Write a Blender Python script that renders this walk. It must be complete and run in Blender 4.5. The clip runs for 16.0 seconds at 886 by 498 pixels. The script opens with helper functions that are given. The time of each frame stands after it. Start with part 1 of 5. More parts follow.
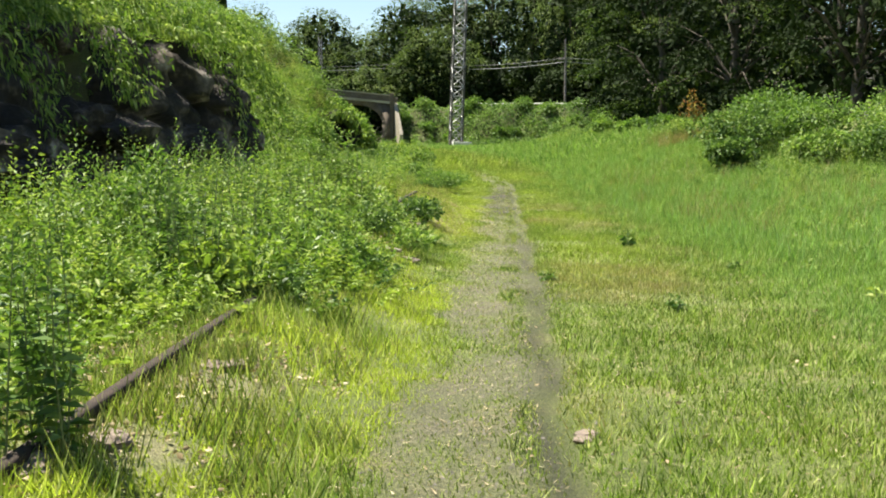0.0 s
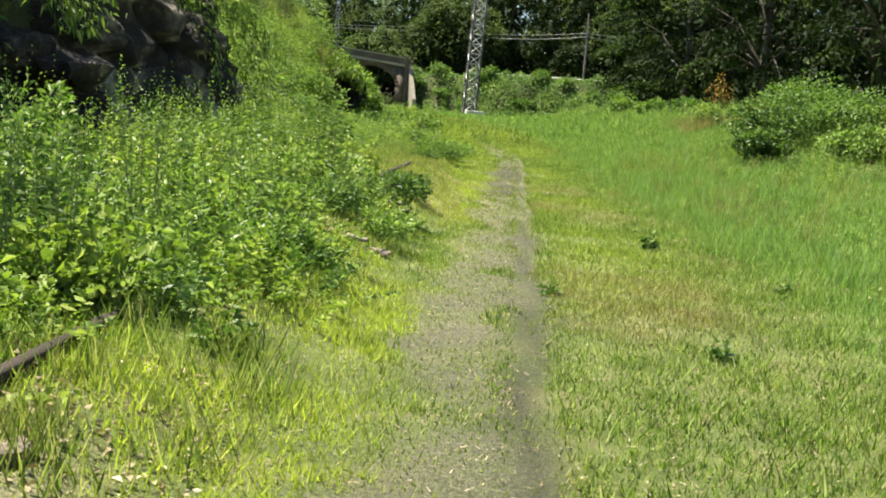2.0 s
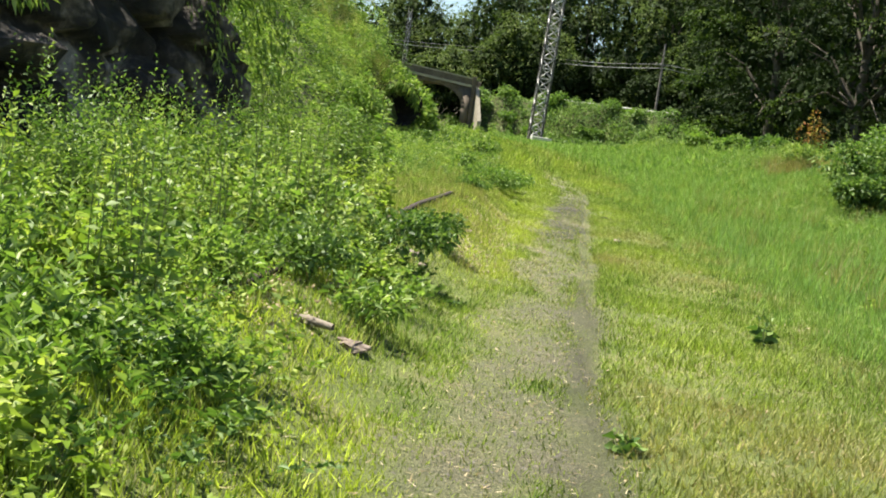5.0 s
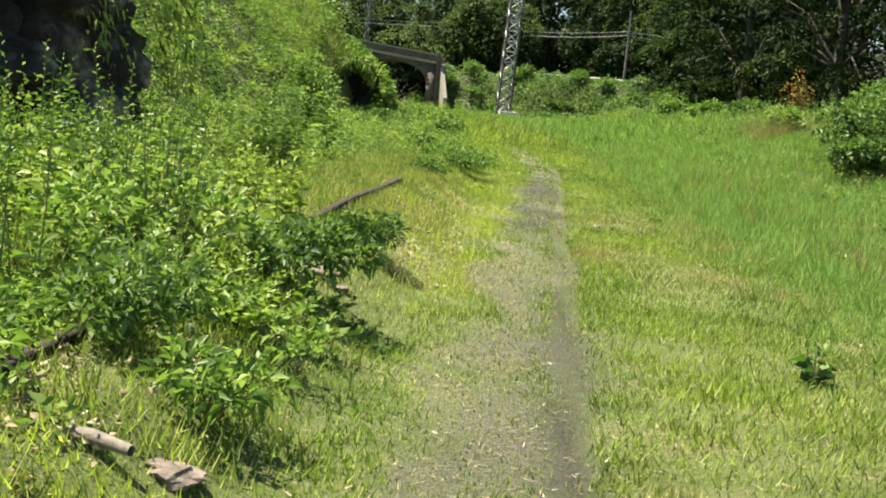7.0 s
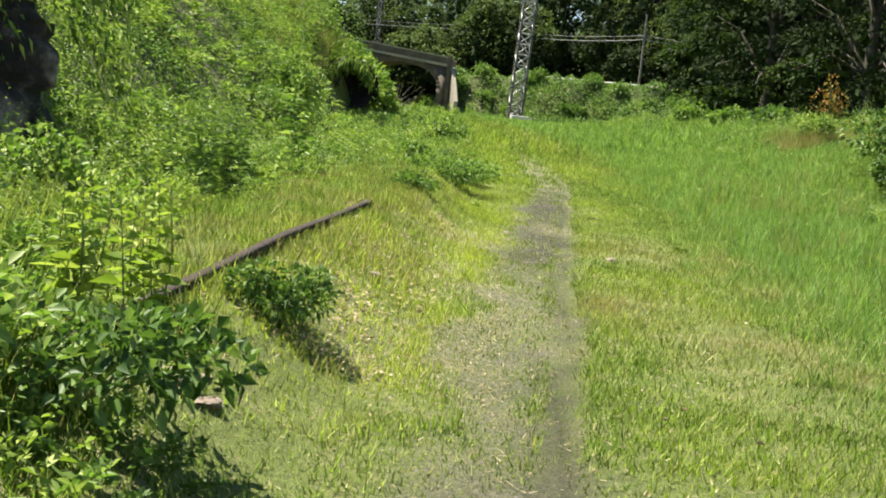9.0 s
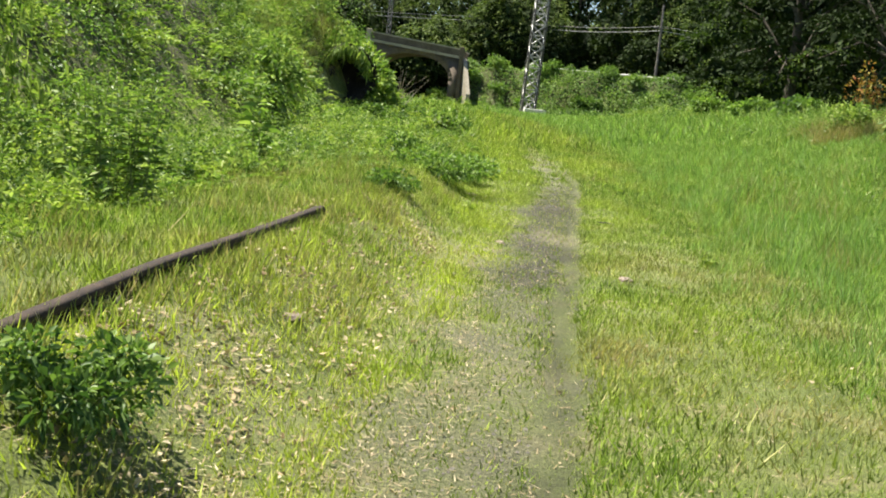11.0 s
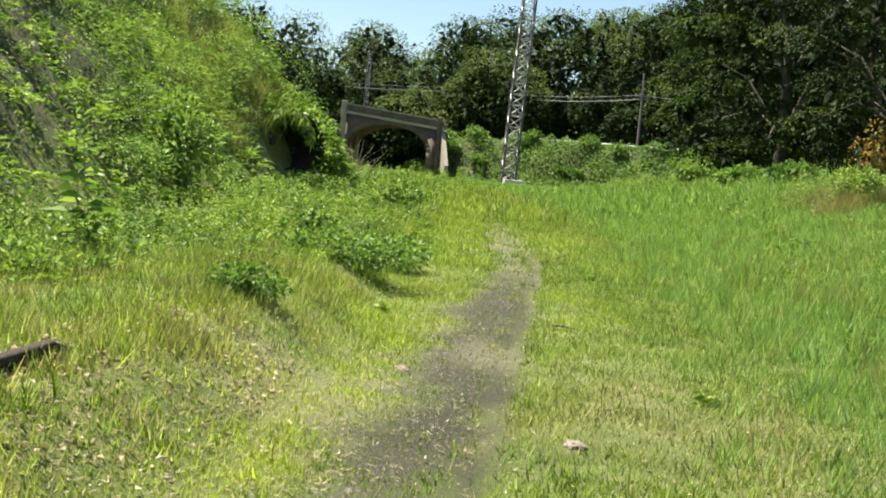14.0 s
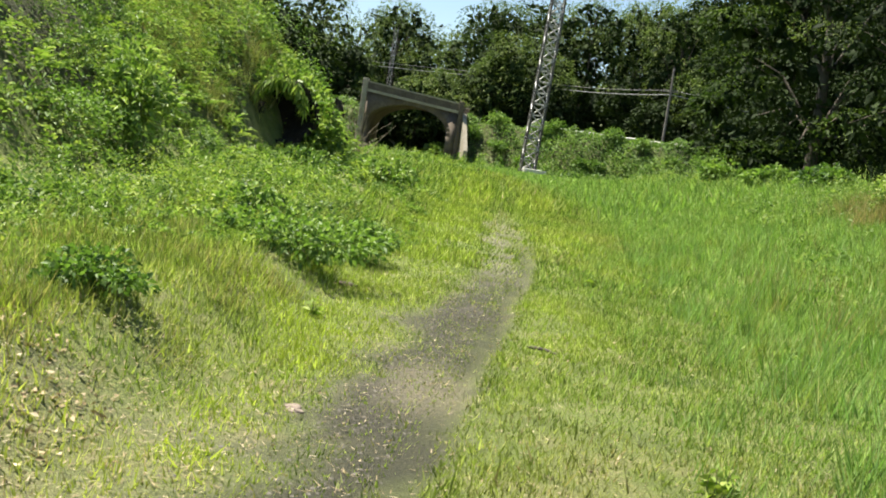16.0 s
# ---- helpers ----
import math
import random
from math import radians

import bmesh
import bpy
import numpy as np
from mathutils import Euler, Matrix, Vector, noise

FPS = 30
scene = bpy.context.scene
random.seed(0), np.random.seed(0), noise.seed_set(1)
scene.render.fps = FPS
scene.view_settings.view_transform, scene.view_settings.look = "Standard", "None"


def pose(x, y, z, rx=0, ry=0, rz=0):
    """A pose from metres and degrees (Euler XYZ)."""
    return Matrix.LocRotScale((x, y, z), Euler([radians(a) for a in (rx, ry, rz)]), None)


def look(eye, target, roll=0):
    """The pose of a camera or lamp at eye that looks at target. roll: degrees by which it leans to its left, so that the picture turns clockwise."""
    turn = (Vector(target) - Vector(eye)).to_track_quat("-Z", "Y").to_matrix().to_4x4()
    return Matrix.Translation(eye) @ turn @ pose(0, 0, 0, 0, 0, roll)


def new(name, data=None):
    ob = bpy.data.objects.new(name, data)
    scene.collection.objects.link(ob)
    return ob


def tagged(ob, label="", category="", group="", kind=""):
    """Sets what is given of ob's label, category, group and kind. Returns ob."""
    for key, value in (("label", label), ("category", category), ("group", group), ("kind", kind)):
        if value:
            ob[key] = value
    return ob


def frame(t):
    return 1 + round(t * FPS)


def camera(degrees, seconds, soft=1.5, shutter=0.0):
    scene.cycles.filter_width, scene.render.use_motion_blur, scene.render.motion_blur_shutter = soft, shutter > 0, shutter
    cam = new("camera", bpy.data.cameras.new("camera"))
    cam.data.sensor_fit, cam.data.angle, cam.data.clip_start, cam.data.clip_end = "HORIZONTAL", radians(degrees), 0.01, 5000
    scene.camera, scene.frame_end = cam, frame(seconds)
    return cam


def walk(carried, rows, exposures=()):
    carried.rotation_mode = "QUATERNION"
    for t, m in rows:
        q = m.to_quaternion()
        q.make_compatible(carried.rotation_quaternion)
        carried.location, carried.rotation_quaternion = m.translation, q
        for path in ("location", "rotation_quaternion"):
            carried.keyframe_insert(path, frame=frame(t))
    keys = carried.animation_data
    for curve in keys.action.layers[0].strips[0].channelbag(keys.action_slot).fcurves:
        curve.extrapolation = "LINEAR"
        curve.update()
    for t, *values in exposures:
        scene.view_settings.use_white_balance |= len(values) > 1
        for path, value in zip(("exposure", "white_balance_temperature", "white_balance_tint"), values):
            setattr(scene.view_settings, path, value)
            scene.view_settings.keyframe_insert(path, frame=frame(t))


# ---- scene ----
# Camera: seconds, x, y, z, rx, ry, rz
cam = camera(43.5, 16.0, soft=1.9)
PATH = [
    (0.0, 0.012, -0.022, 1.502, 84.78, -0.05, 0.02),
    (0.5, 0.017, 0.73, 1.453, 84.79, -4.02, 0.92),
    (1.0, 0.167, 1.431, 1.472, 84.69, -4.33, -1.21),
    (1.5, 0.241, 2.075, 1.502, 83.61, -5.52, -0.45),
    (2.0, 0.269, 2.759, 1.505, 83.1, -4.34, 0.76),
    (2.5, 0.344, 3.443, 1.513, 81.68, -2.35, 3.49),
    (3.0, 0.325, 4.166, 1.504, 83.57, -3.11, 4.61),
    (3.5, 0.433, 4.839, 1.5, 83.52, -3.42, 4.28),
    (4.0, 0.462, 5.494, 1.516, 83.85, -5.68, 4.93),
    (6.5, 0.549, 8.877, 1.489, 83.86, -8.71, 3.69),
    (7.0, 0.613, 9.612, 1.497, 82.96, -5.26, 2.6),
    (7.5, 0.671, 10.303, 1.528, 81.96, -7.22, 3.78),
    (8.0, 0.695, 11.051, 1.558, 81.85, -5.07, 2.1),
    (8.5, 0.803, 11.748, 1.596, 81.07, -5.59, 3.89),
    (9.0, 0.849, 12.473, 1.583, 83.06, -5.82, 3.3),
    (11.5, 1.222, 15.825, 1.532, 82.6, -5.95, 4.41),
    (12.0, 1.333, 16.586, 1.534, 84.45, -6.59, 4.54),
    (12.5, 1.414, 17.283, 1.545, 83.87, -5.99, 5.85),
    (13.0, 1.573, 17.974, 1.512, 85.4, -5.03, 2.87),
    (13.5, 1.675, 18.58, 1.527, 85.3, -6.9, 3.14),
    (14.0, 1.742, 19.273, 1.569, 86.43, -5.04, 3.36),
    (14.5, 1.891, 19.936, 1.589, 84.99, -6.64, 3.88),
    (15.0, 1.962, 20.641, 1.572, 85.07, -6.15, 4.69),
    (15.5, 2.154, 21.33, 1.593, 83.23, -6.45, 3.69),
    (16.0, 2.177, 21.929, 1.553, 85.54, -8.44, 4.58),
]
walk(cam, [(r[0], pose(*r[1:])) for r in PATH], exposures=[(0.0, 1.5, 6800, 7), (16.0, 1.5, 6800, 7)])

# ---------------------------------------------------------------- light
SUN_TO = Vector((-0.40, 0.16, 0.90)).normalized()
world = bpy.data.worlds.new("sky")
scene.world = world
world.use_nodes = True
wn = world.node_tree.nodes
sky = wn.new("ShaderNodeTexSky")
sky.sky_type = 'NISHITA'
sky.sun_disc = False
sky.sun_elevation = math.asin(SUN_TO.z)
sky.sun_rotation = math.atan2(SUN_TO.x, SUN_TO.y)
sky.dust_density = 0.2
sky.ozone_density = 2.2
wn["Background"].inputs["Strength"].default_value = 0.062
world.node_tree.links.new(sky.outputs[0], wn["Background"].inputs["Color"])
sun_data = bpy.data.lights.new("sun", 'SUN')
sun_data.energy = 5.0
sun_data.angle = radians(0.53)
sun_data.color = (1.0, 0.95, 0.86)
sun = new("sun", sun_data)
sun.matrix_world = look((0, 0, 80), Vector((0, 0, 80)) - SUN_TO)

# ---------------------------------------------------------------- helpers
rng = np.random.default_rng(7)


def smooth(a, b, v):
    t = np.clip((v - a) / (b - a), 0.0, 1.0)
    return t * t * (3 - 2 * t)


def vnoise(x, y, seed=0):
    """Smooth value noise in 0..1 on arrays."""
    x, y = np.asarray(x, float), np.asarray(y, float)
    xi, yi = np.floor(x).astype(np.int64), np.floor(y).astype(np.int64)
    fx, fy = x - xi, y - yi
    fx, fy = fx * fx * (3 - 2 * fx), fy * fy * (3 - 2 * fy)

    def h(i, j):
        v = np.sin(i * 127.1 + j * 311.7 + seed * 74.7) * 43758.5453
        return v - np.floor(v)
    a = h(xi, yi) * (1 - fx) + h(xi + 1, yi) * fx
    b = h(xi, yi + 1) * (1 - fx) + h(xi + 1, yi + 1) * fx
    return a * (1 - fy) + b * fy


def fbm(x, y, seed=0):
    return 0.55 * vnoise(x, y, seed) + 0.3 * vnoise(x * 2.1, y * 2.1, seed + 3) + 0.15 * vnoise(x * 4.3, y * 4.3, seed + 5)


def unit(v):
    return v / np.maximum(np.linalg.norm(v, axis=-1, keepdims=True), 1e-9)


def fast_mesh(name, verts, tris, mats, attrs=None, flat=True, which=None):
    me = bpy.data.meshes.new(name)
    verts = np.ascontiguousarray(verts, dtype=np.float32)
    tris = np.ascontiguousarray(tris, dtype=np.int32)
    n, k = tris.shape
    me.vertices.add(len(verts))
    me.vertices.foreach_set("co", verts.ravel())
    me.loops.add(n * k)
    me.loops.foreach_set("vertex_index", tris.ravel())
    me.polygons.add(n)
    me.polygons.foreach_set("loop_start", np.arange(0, n * k, k, dtype=np.int32))
    if not flat:
        me.polygons.foreach_set("use_smooth", np.ones(n, dtype=bool))
    for m in mats:
        me.materials.append(m)
    if which is not None:
        me.polygons.foreach_set("material_index", np.ascontiguousarray(which, dtype=np.int32))
    for key, val in (attrs or {}).items():
        at = me.attributes.new(key, 'FLOAT', 'POINT')
        at.data.foreach_set("value", np.ascontiguousarray(val, dtype=np.float32))
    me.update(calc_edges=True)
    return me


def part(name, bm, material, parent, label=""):
    """Links a bmesh (or a finished mesh) as one mesh object under a thing."""
    if isinstance(bm, bmesh.types.BMesh):
        me = bpy.data.meshes.new(name)
        bm.to_mesh(me)
        bm.free()
        me.materials.append(material)
    else:
        me = bm
    ob = new(name, me)
    ob.parent = parent
    if label:
        ob["label"] = label
    return ob


def thing(name, x, y, z, label, category, group="", rz=0.0, kind=""):
    ob = new(name)
    ob.empty_display_size = 0.2
    ob.matrix_basis = pose(x, y, z, 0, 0, rz)
    return tagged(ob, label, category, group, kind)


def box(bm, x0, x1, y0, y1, z0, z1, bevel=0.0):
    r = bmesh.ops.create_cube(bm, size=1.0)
    for v in r["verts"]:
        v.co = Vector((x0 + (v.co.x + 0.5) * (x1 - x0), y0 + (v.co.y + 0.5) * (y1 - y0), z0 + (v.co.z + 0.5) * (z1 - z0)))
    if bevel:
        es = list({e for v in r["verts"] for e in v.link_edges})
        bmesh.ops.bevel(bm, geom=es, offset=bevel, segments=1, affect='EDGES')


def tube_arrays(pts, radii, sides=7):
    """Verts and quads of a tapered tube along points."""
    pts = np.asarray(pts, float)
    d = unit(np.gradient(pts, axis=0))
    ref = np.array([0.31, 0.17, 0.93]) if abs(d[:, 2]).mean() < 0.8 else np.array([1.0, 0.13, 0.0])
    u = unit(np.cross(d, ref))
    w = np.cross(d, u)
    a = np.linspace(0, 2 * math.pi, sides, endpoint=False)
    ring = pts[:, None] + np.asarray(radii)[:, None, None] * (np.cos(a)[None, :, None] * u[:, None] + np.sin(a)[None, :, None] * w[:, None])
    v = ring.reshape(-1, 3)
    i = np.arange(len(pts) - 1)[:, None] * sides
    j = np.arange(sides)[None]
    jn = (j + 1) % sides
    q = np.stack([i + j, i + jn, i + sides + jn, i + sides + j], -1).reshape(-1, 4)
    return v, q


def join_arrays(parts):
    vs, qs, off = [], [], 0
    for v, q in parts:
        vs.append(v)
        qs.append(q + off)
        off += len(v)
    return np.concatenate(vs), np.concatenate(qs)


def leaves(pos, axis, size, width=0.45, fold=0.25, droop=0.0, face=None):
    """Folded pointed leaves: four verts and two triangles each. face: the way their upper sides tend to turn."""
    n = len(pos)
    axis = unit(axis)
    side = unit(np.cross(axis, rng.normal(size=(n, 3)) if face is None else face + rng.normal(0, 0.35, (n, 3))))
    up = np.cross(side, axis)
    size = np.broadcast_to(np.asarray(size, float), (n,))[:, None]
    width = np.broadcast_to(np.asarray(width, float), (n,))[:, None]
    mid = pos + axis * size * 0.45
    lift = up * size * fold * width
    left = mid + side * size * width * 0.5 + lift
    right = mid - side * size * width * 0.5 + lift
    tip = pos + axis * size + np.array([0, 0, -droop]) * size
    v = np.stack([pos, right, tip, left], 1).reshape(-1, 3)
    b = np.arange(n)[:, None] * 4
    t = np.concatenate([b + [0, 1, 2], b + [0, 2, 3]], 1).reshape(-1, 3)
    return v, t


def blades(x, y, z, h, w, lean=None):
    """Grass blades: one tapered triangle each, leaning more or less."""
    n = len(x)
    lean = rng.uniform(0.1, 0.95, n) if lean is None else np.full(n, lean)
    a = rng.uniform(0, 2 * math.pi, n)
    b = rng.uniform(0, 2 * math.pi, n)
    p = np.stack([x, y, z], 1)
    s = np.stack([np.cos(a), np.sin(a), np.zeros(n)], 1) * (w / 2)[:, None]
    tip = p + np.stack([np.cos(b) * lean, np.sin(b) * lean, np.ones(n)], 1) * (h * rng.uniform(0.5, 1.0, n))[:, None]
    v = np.stack([p - s, p + s, tip], 1).reshape(-1, 3)
    return v, np.arange(3 * n).reshape(-1, 3)


# ---------------------------------------------------------------- materials
def node_mat(name):
    m = bpy.data.materials.new(name)
    m.use_nodes = True
    nt = m.node_tree
    return m, nt, nt.nodes["Principled BSDF"]


def ramp(nt, stops):
    r = nt.nodes.new("ShaderNodeValToRGB")
    el = r.color_ramp.elements
    while len(el) < len(stops):
        el.new(0.5)
    for e, (p, c) in zip(el, stops):
        e.position, e.color = p, (*c, 1)
    return r


def pos_noise(nt, scale, detail=4.0, rough=0.6):
    g = nt.nodes.new("ShaderNodeNewGeometry")
    n = nt.nodes.new("ShaderNodeTexNoise")
    n.inputs["Scale"].default_value = scale
    n.inputs["Detail"].default_value = detail
    n.inputs["Roughness"].default_value = rough
    nt.links.new(g.outputs["Position"], n.inputs["Vector"])
    return n


def mix_col(nt, fac, a, b, mode='MIX'):
    m = nt.nodes.new("ShaderNodeMix")
    m.data_type, m.blend_type = 'RGBA', mode
    for sock, val in ((m.inputs[0], fac), (m.inputs[6], a), (m.inputs[7], b)):
        if hasattr(val, "links"):
            nt.links.new(val, sock)
        elif isinstance(val, (int, float)):
            sock.default_value = val
        else:
            sock.default_value = (*val, 1)
    return m.outputs[2]


def bump(nt, bsdf, height, strength, dist=0.02):
    b = nt.nodes.new("ShaderNodeBump")
    b.inputs["Strength"].default_value = strength
    b.inputs["Distance"].default_value = dist
    nt.links.new(height, b.inputs["Height"])
    nt.links.new(b.outputs[0], bsdf.inputs["Normal"])


def leaf_mat(name, dark, mid, light, trans=0.35, rough=0.5, patch=0.7, attr=None, gloss=0.1):
    """Foliage: colour varies leaf by leaf and patch by patch; light passes through. attr: (name, colour) zones of another tint."""
    m, nt, bsdf = node_mat(name)
    g = nt.nodes.new("ShaderNodeNewGeometry")
    r = ramp(nt, [(0.0, dark), (0.55, mid), (1.0, light)])
    n = pos_noise(nt, patch, 3.0)
    mx = nt.nodes.new("ShaderNodeMath")
    mx.operation = 'MULTIPLY_ADD'
    mx.inputs[1].default_value = 0.8
    nt.links.new(g.outputs["Random Per Island"], mx.inputs[0])
    sub = nt.nodes.new("ShaderNodeMath")
    sub.operation = 'MULTIPLY_ADD'
    sub.inputs[1].default_value = 1.3
    sub.inputs[2].default_value = -0.55
    nt.links.new(n.outputs["Fac"], sub.inputs[0])
    nt.links.new(sub.outputs[0], mx.inputs[2])
    nt.links.new(mx.outputs[0], r.inputs[0])
    col = r.outputs[0]
    for key, tint in (attr or ()):
        at = nt.nodes.new("ShaderNodeAttribute")
        at.attribute_name = key
        col = mix_col(nt, at.outputs["Fac"], col, tint)
    if attr:
        # Tone differs by blade; the top stops paint whitish sun glints on some.
        vr = ramp(nt, [(0.0, (0.55, 0.58, 0.5)), (0.6, (1.0, 1.0, 1.0)), (0.86, (1.3, 1.25, 1.4)), (1.0, (1.75, 1.6, 2.2))])
        nt.links.new(g.outputs["Random Per Island"], vr.inputs[0])
        col = mix_col(nt, 1.0, col, vr.outputs[0], 'MULTIPLY')
    nt.links.new(col, bsdf.inputs["Base Color"])
    bsdf.inputs["Roughness"].default_value = rough
    bsdf.inputs["Specular IOR Level"].default_value = gloss
    tr = nt.nodes.new("ShaderNodeBsdfTranslucent")
    warm = mix_col(nt, 1.0, col, (1.0, 1.15, 0.55), 'MULTIPLY')
    nt.links.new(warm, tr.inputs["Color"])
    mixer = nt.nodes.new("ShaderNodeMixShader")
    mixer.inputs[0].default_value = trans
    nt.links.new(bsdf.outputs[0], mixer.inputs[1])
    nt.links.new(tr.outputs[0], mixer.inputs[2])
    nt.links.new(mixer.outputs[0], nt.nodes["Material Output"].inputs["Surface"])
    return m


def rough_mat(name, stops, scale=3.0, rough=0.85, bump_scale=25.0, strength=0.5, metal=0.0, dist=0.02):
    """Mineral, bark or metal: two scales of mottling and a fine relief."""
    m, nt, bsdf = node_mat(name)
    n = pos_noise(nt, scale, 5.0)
    r = ramp(nt, stops)
    nt.links.new(n.outputs["Fac"], r.inputs[0])
    f = pos_noise(nt, bump_scale, 6.0, 0.7)
    fr = ramp(nt, [(0.3, (0.6, 0.6, 0.6)), (0.7, (1.15, 1.15, 1.15))])
    nt.links.new(f.outputs["Fac"], fr.inputs[0])
    nt.links.new(mix_col(nt, 1.0, r.outputs[0], fr.outputs[0], 'MULTIPLY'), bsdf.inputs["Base Color"])
    bsdf.inputs["Roughness"].default_value = rough
    bsdf.inputs["Metallic"].default_value = metal
    bump(nt, bsdf, f.outputs["Fac"], strength, dist)
    return m


GRASS = leaf_mat("grass_blades", (0.075, 0.13, 0.021), (0.19, 0.28, 0.05), (0.33, 0.385, 0.12), 0.45, 0.6, 0.9,
                 [("dry", (0.36, 0.285, 0.15)), ("yellow", (0.43, 0.49, 0.075)), ("lush", (0.21, 0.36, 0.105))])
WEED = leaf_mat("weed_leaves", (0.055, 0.11, 0.024), (0.185, 0.285, 0.062), (0.40, 0.46, 0.17), 0.4, 0.42, 0.8, None, 0.22)
YELLOW_LEAF = leaf_mat("yellow_green_leaves", (0.11, 0.18, 0.028), (0.25, 0.335, 0.058), (0.43, 0.475, 0.13), 0.4, 0.5, 1.2, None, 0.2)
BUSH_LEAF = leaf_mat("bush_leaves", (0.035, 0.075, 0.02), (0.105, 0.18, 0.042), (0.24, 0.32, 0.10), 0.33, 0.45, 1.5, None, 0.2)
VINE = leaf_mat("vine_leaves", (0.055, 0.11, 0.022), (0.175, 0.26, 0.052), (0.40, 0.46, 0.15), 0.4, 0.55, 0.9, None, 0.2)
HEDGE = leaf_mat("bank_vine_leaves", (0.05, 0.102, 0.022), (0.135, 0.225, 0.048), (0.25, 0.34, 0.095), 0.4, 0.5, 0.3, None, 0.25)
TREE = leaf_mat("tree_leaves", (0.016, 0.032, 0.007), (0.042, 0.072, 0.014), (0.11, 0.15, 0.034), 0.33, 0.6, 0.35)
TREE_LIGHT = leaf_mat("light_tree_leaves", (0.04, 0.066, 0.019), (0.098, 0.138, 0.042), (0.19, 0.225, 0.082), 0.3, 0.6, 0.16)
# Darkest leaves: shade inside and under the trees put into the colour.
TREE_SHADED = leaf_mat("shaded_tree_leaves", (0.008, 0.016, 0.004), (0.018, 0.032, 0.008), (0.034, 0.054, 0.015), 0.12, 0.7, 0.3)
RED_LEAF = leaf_mat("reddish_leaves", (0.24, 0.08, 0.03), (0.26, 0.17, 0.05), (0.26, 0.28, 0.07), 0.35, 0.6, 3.0)
DRY = leaf_mat("dry_leaves", (0.20, 0.145, 0.075), (0.38, 0.30, 0.185), (0.60, 0.51, 0.36), 0.15, 0.7, 2.0)
STEM = rough_mat("green_stems", [(0.3, (0.10, 0.15, 0.035)), (0.7, (0.21, 0.24, 0.09))], 8.0, 0.7)
BARK = rough_mat("bark", [(0.3, (0.05, 0.04, 0.03)), (0.7, (0.13, 0.11, 0.085))], 4.0, 0.95, 30.0, 0.8)
STUMP = rough_mat("rotten_wood", [(0.4, (0.02, 0.014, 0.01)), (0.55, (0.07, 0.05, 0.035)), (0.68, (0.30, 0.24, 0.18))], 2.6, 0.95, 18.0, 1.0, 0.0, 0.05)
DEADWOOD = rough_mat("weathered_wood", [(0.3, (0.17, 0.135, 0.10)), (0.7, (0.40, 0.34, 0.275))], 6.0, 0.9, 40.0, 0.6)
# Mottled rock; the blacks hold shaded clefts, the pale stops sunlit patches.
ROCK = rough_mat("shaded_rock", [(0.4, (0.012, 0.009, 0.007)), (0.52, (0.04, 0.03, 0.023)), (0.6, (0.16, 0.128, 0.102)), (0.7, (0.44, 0.38, 0.33))], 1.5, 0.9, 7.0, 1.0, 0.0, 0.1)
STONE = rough_mat("pale_stone", [(0.3, (0.15, 0.112, 0.085)), (0.7, (0.31, 0.245, 0.195))], 6.0, 0.9, 40.0, 0.6)
PEBBLE = rough_mat("gravel_stones", [(0.3, (0.075, 0.067, 0.055)), (0.7, (0.19, 0.172, 0.145))], 9.0, 0.9, 60.0, 0.5)
RAIL = rough_mat("rusted_rail", [(0.3, (0.016, 0.010, 0.007)), (0.7, (0.060, 0.038, 0.025))], 12.0, 0.9, 60.0, 0.5, 0.0)
STEEL = rough_mat("galvanised_steel", [(0.3, (0.27, 0.265, 0.255)), (0.7, (0.5, 0.49, 0.475))], 2.0, 0.4, 20.0, 0.1, 0.35)
# Near-black earth: the hollow's inner shade is put into the colour.
EARTH_SHADED = rough_mat("shaded_earth", [(0.35, (0.010, 0.008, 0.006)), (0.55, (0.028, 0.021, 0.015)), (0.75, (0.075, 0.055, 0.04))], 2.2, 0.95, 12.0, 1.0, 0.0, 0.08)
# Darker copy of the mast steel, with the legs' shade in its colour.
STEEL_SHADED = rough_mat("shaded_steel", [(0.3, (0.05, 0.046, 0.042)), (0.7, (0.13, 0.12, 0.11))], 2.0, 0.6, 20.0, 0.2, 0.2)
CONCRETE = rough_mat("weathered_concrete", [(0.3, (0.08, 0.06, 0.044)), (0.7, (0.175, 0.138, 0.104))], 0.7, 0.9, 6.0, 0.5, 0.0, 0.05)
CONCRETE_LIGHT = rough_mat("pale_concrete", [(0.3, (0.26, 0.225, 0.17)), (0.7, (0.42, 0.37, 0.29))], 0.9, 0.9, 8.0, 0.4)
POLE_WOOD = rough_mat("pole_wood", [(0.3, (0.13, 0.11, 0.10)), (0.7, (0.26, 0.23, 0.21))], 2.0, 0.9, 15.0, 0.5)
CABLE = rough_mat("cable", [(0.3, (0.16, 0.16, 0.16)), (0.7, (0.26, 0.26, 0.26))], 2.0, 0.6, 15.0, 0.1)
WHITE_STONE = rough_mat("whitened_concrete", [(0.3, (0.5, 0.48, 0.44)), (0.7, (0.72, 0.7, 0.65))], 3.0, 0.85, 20.0, 0.3)


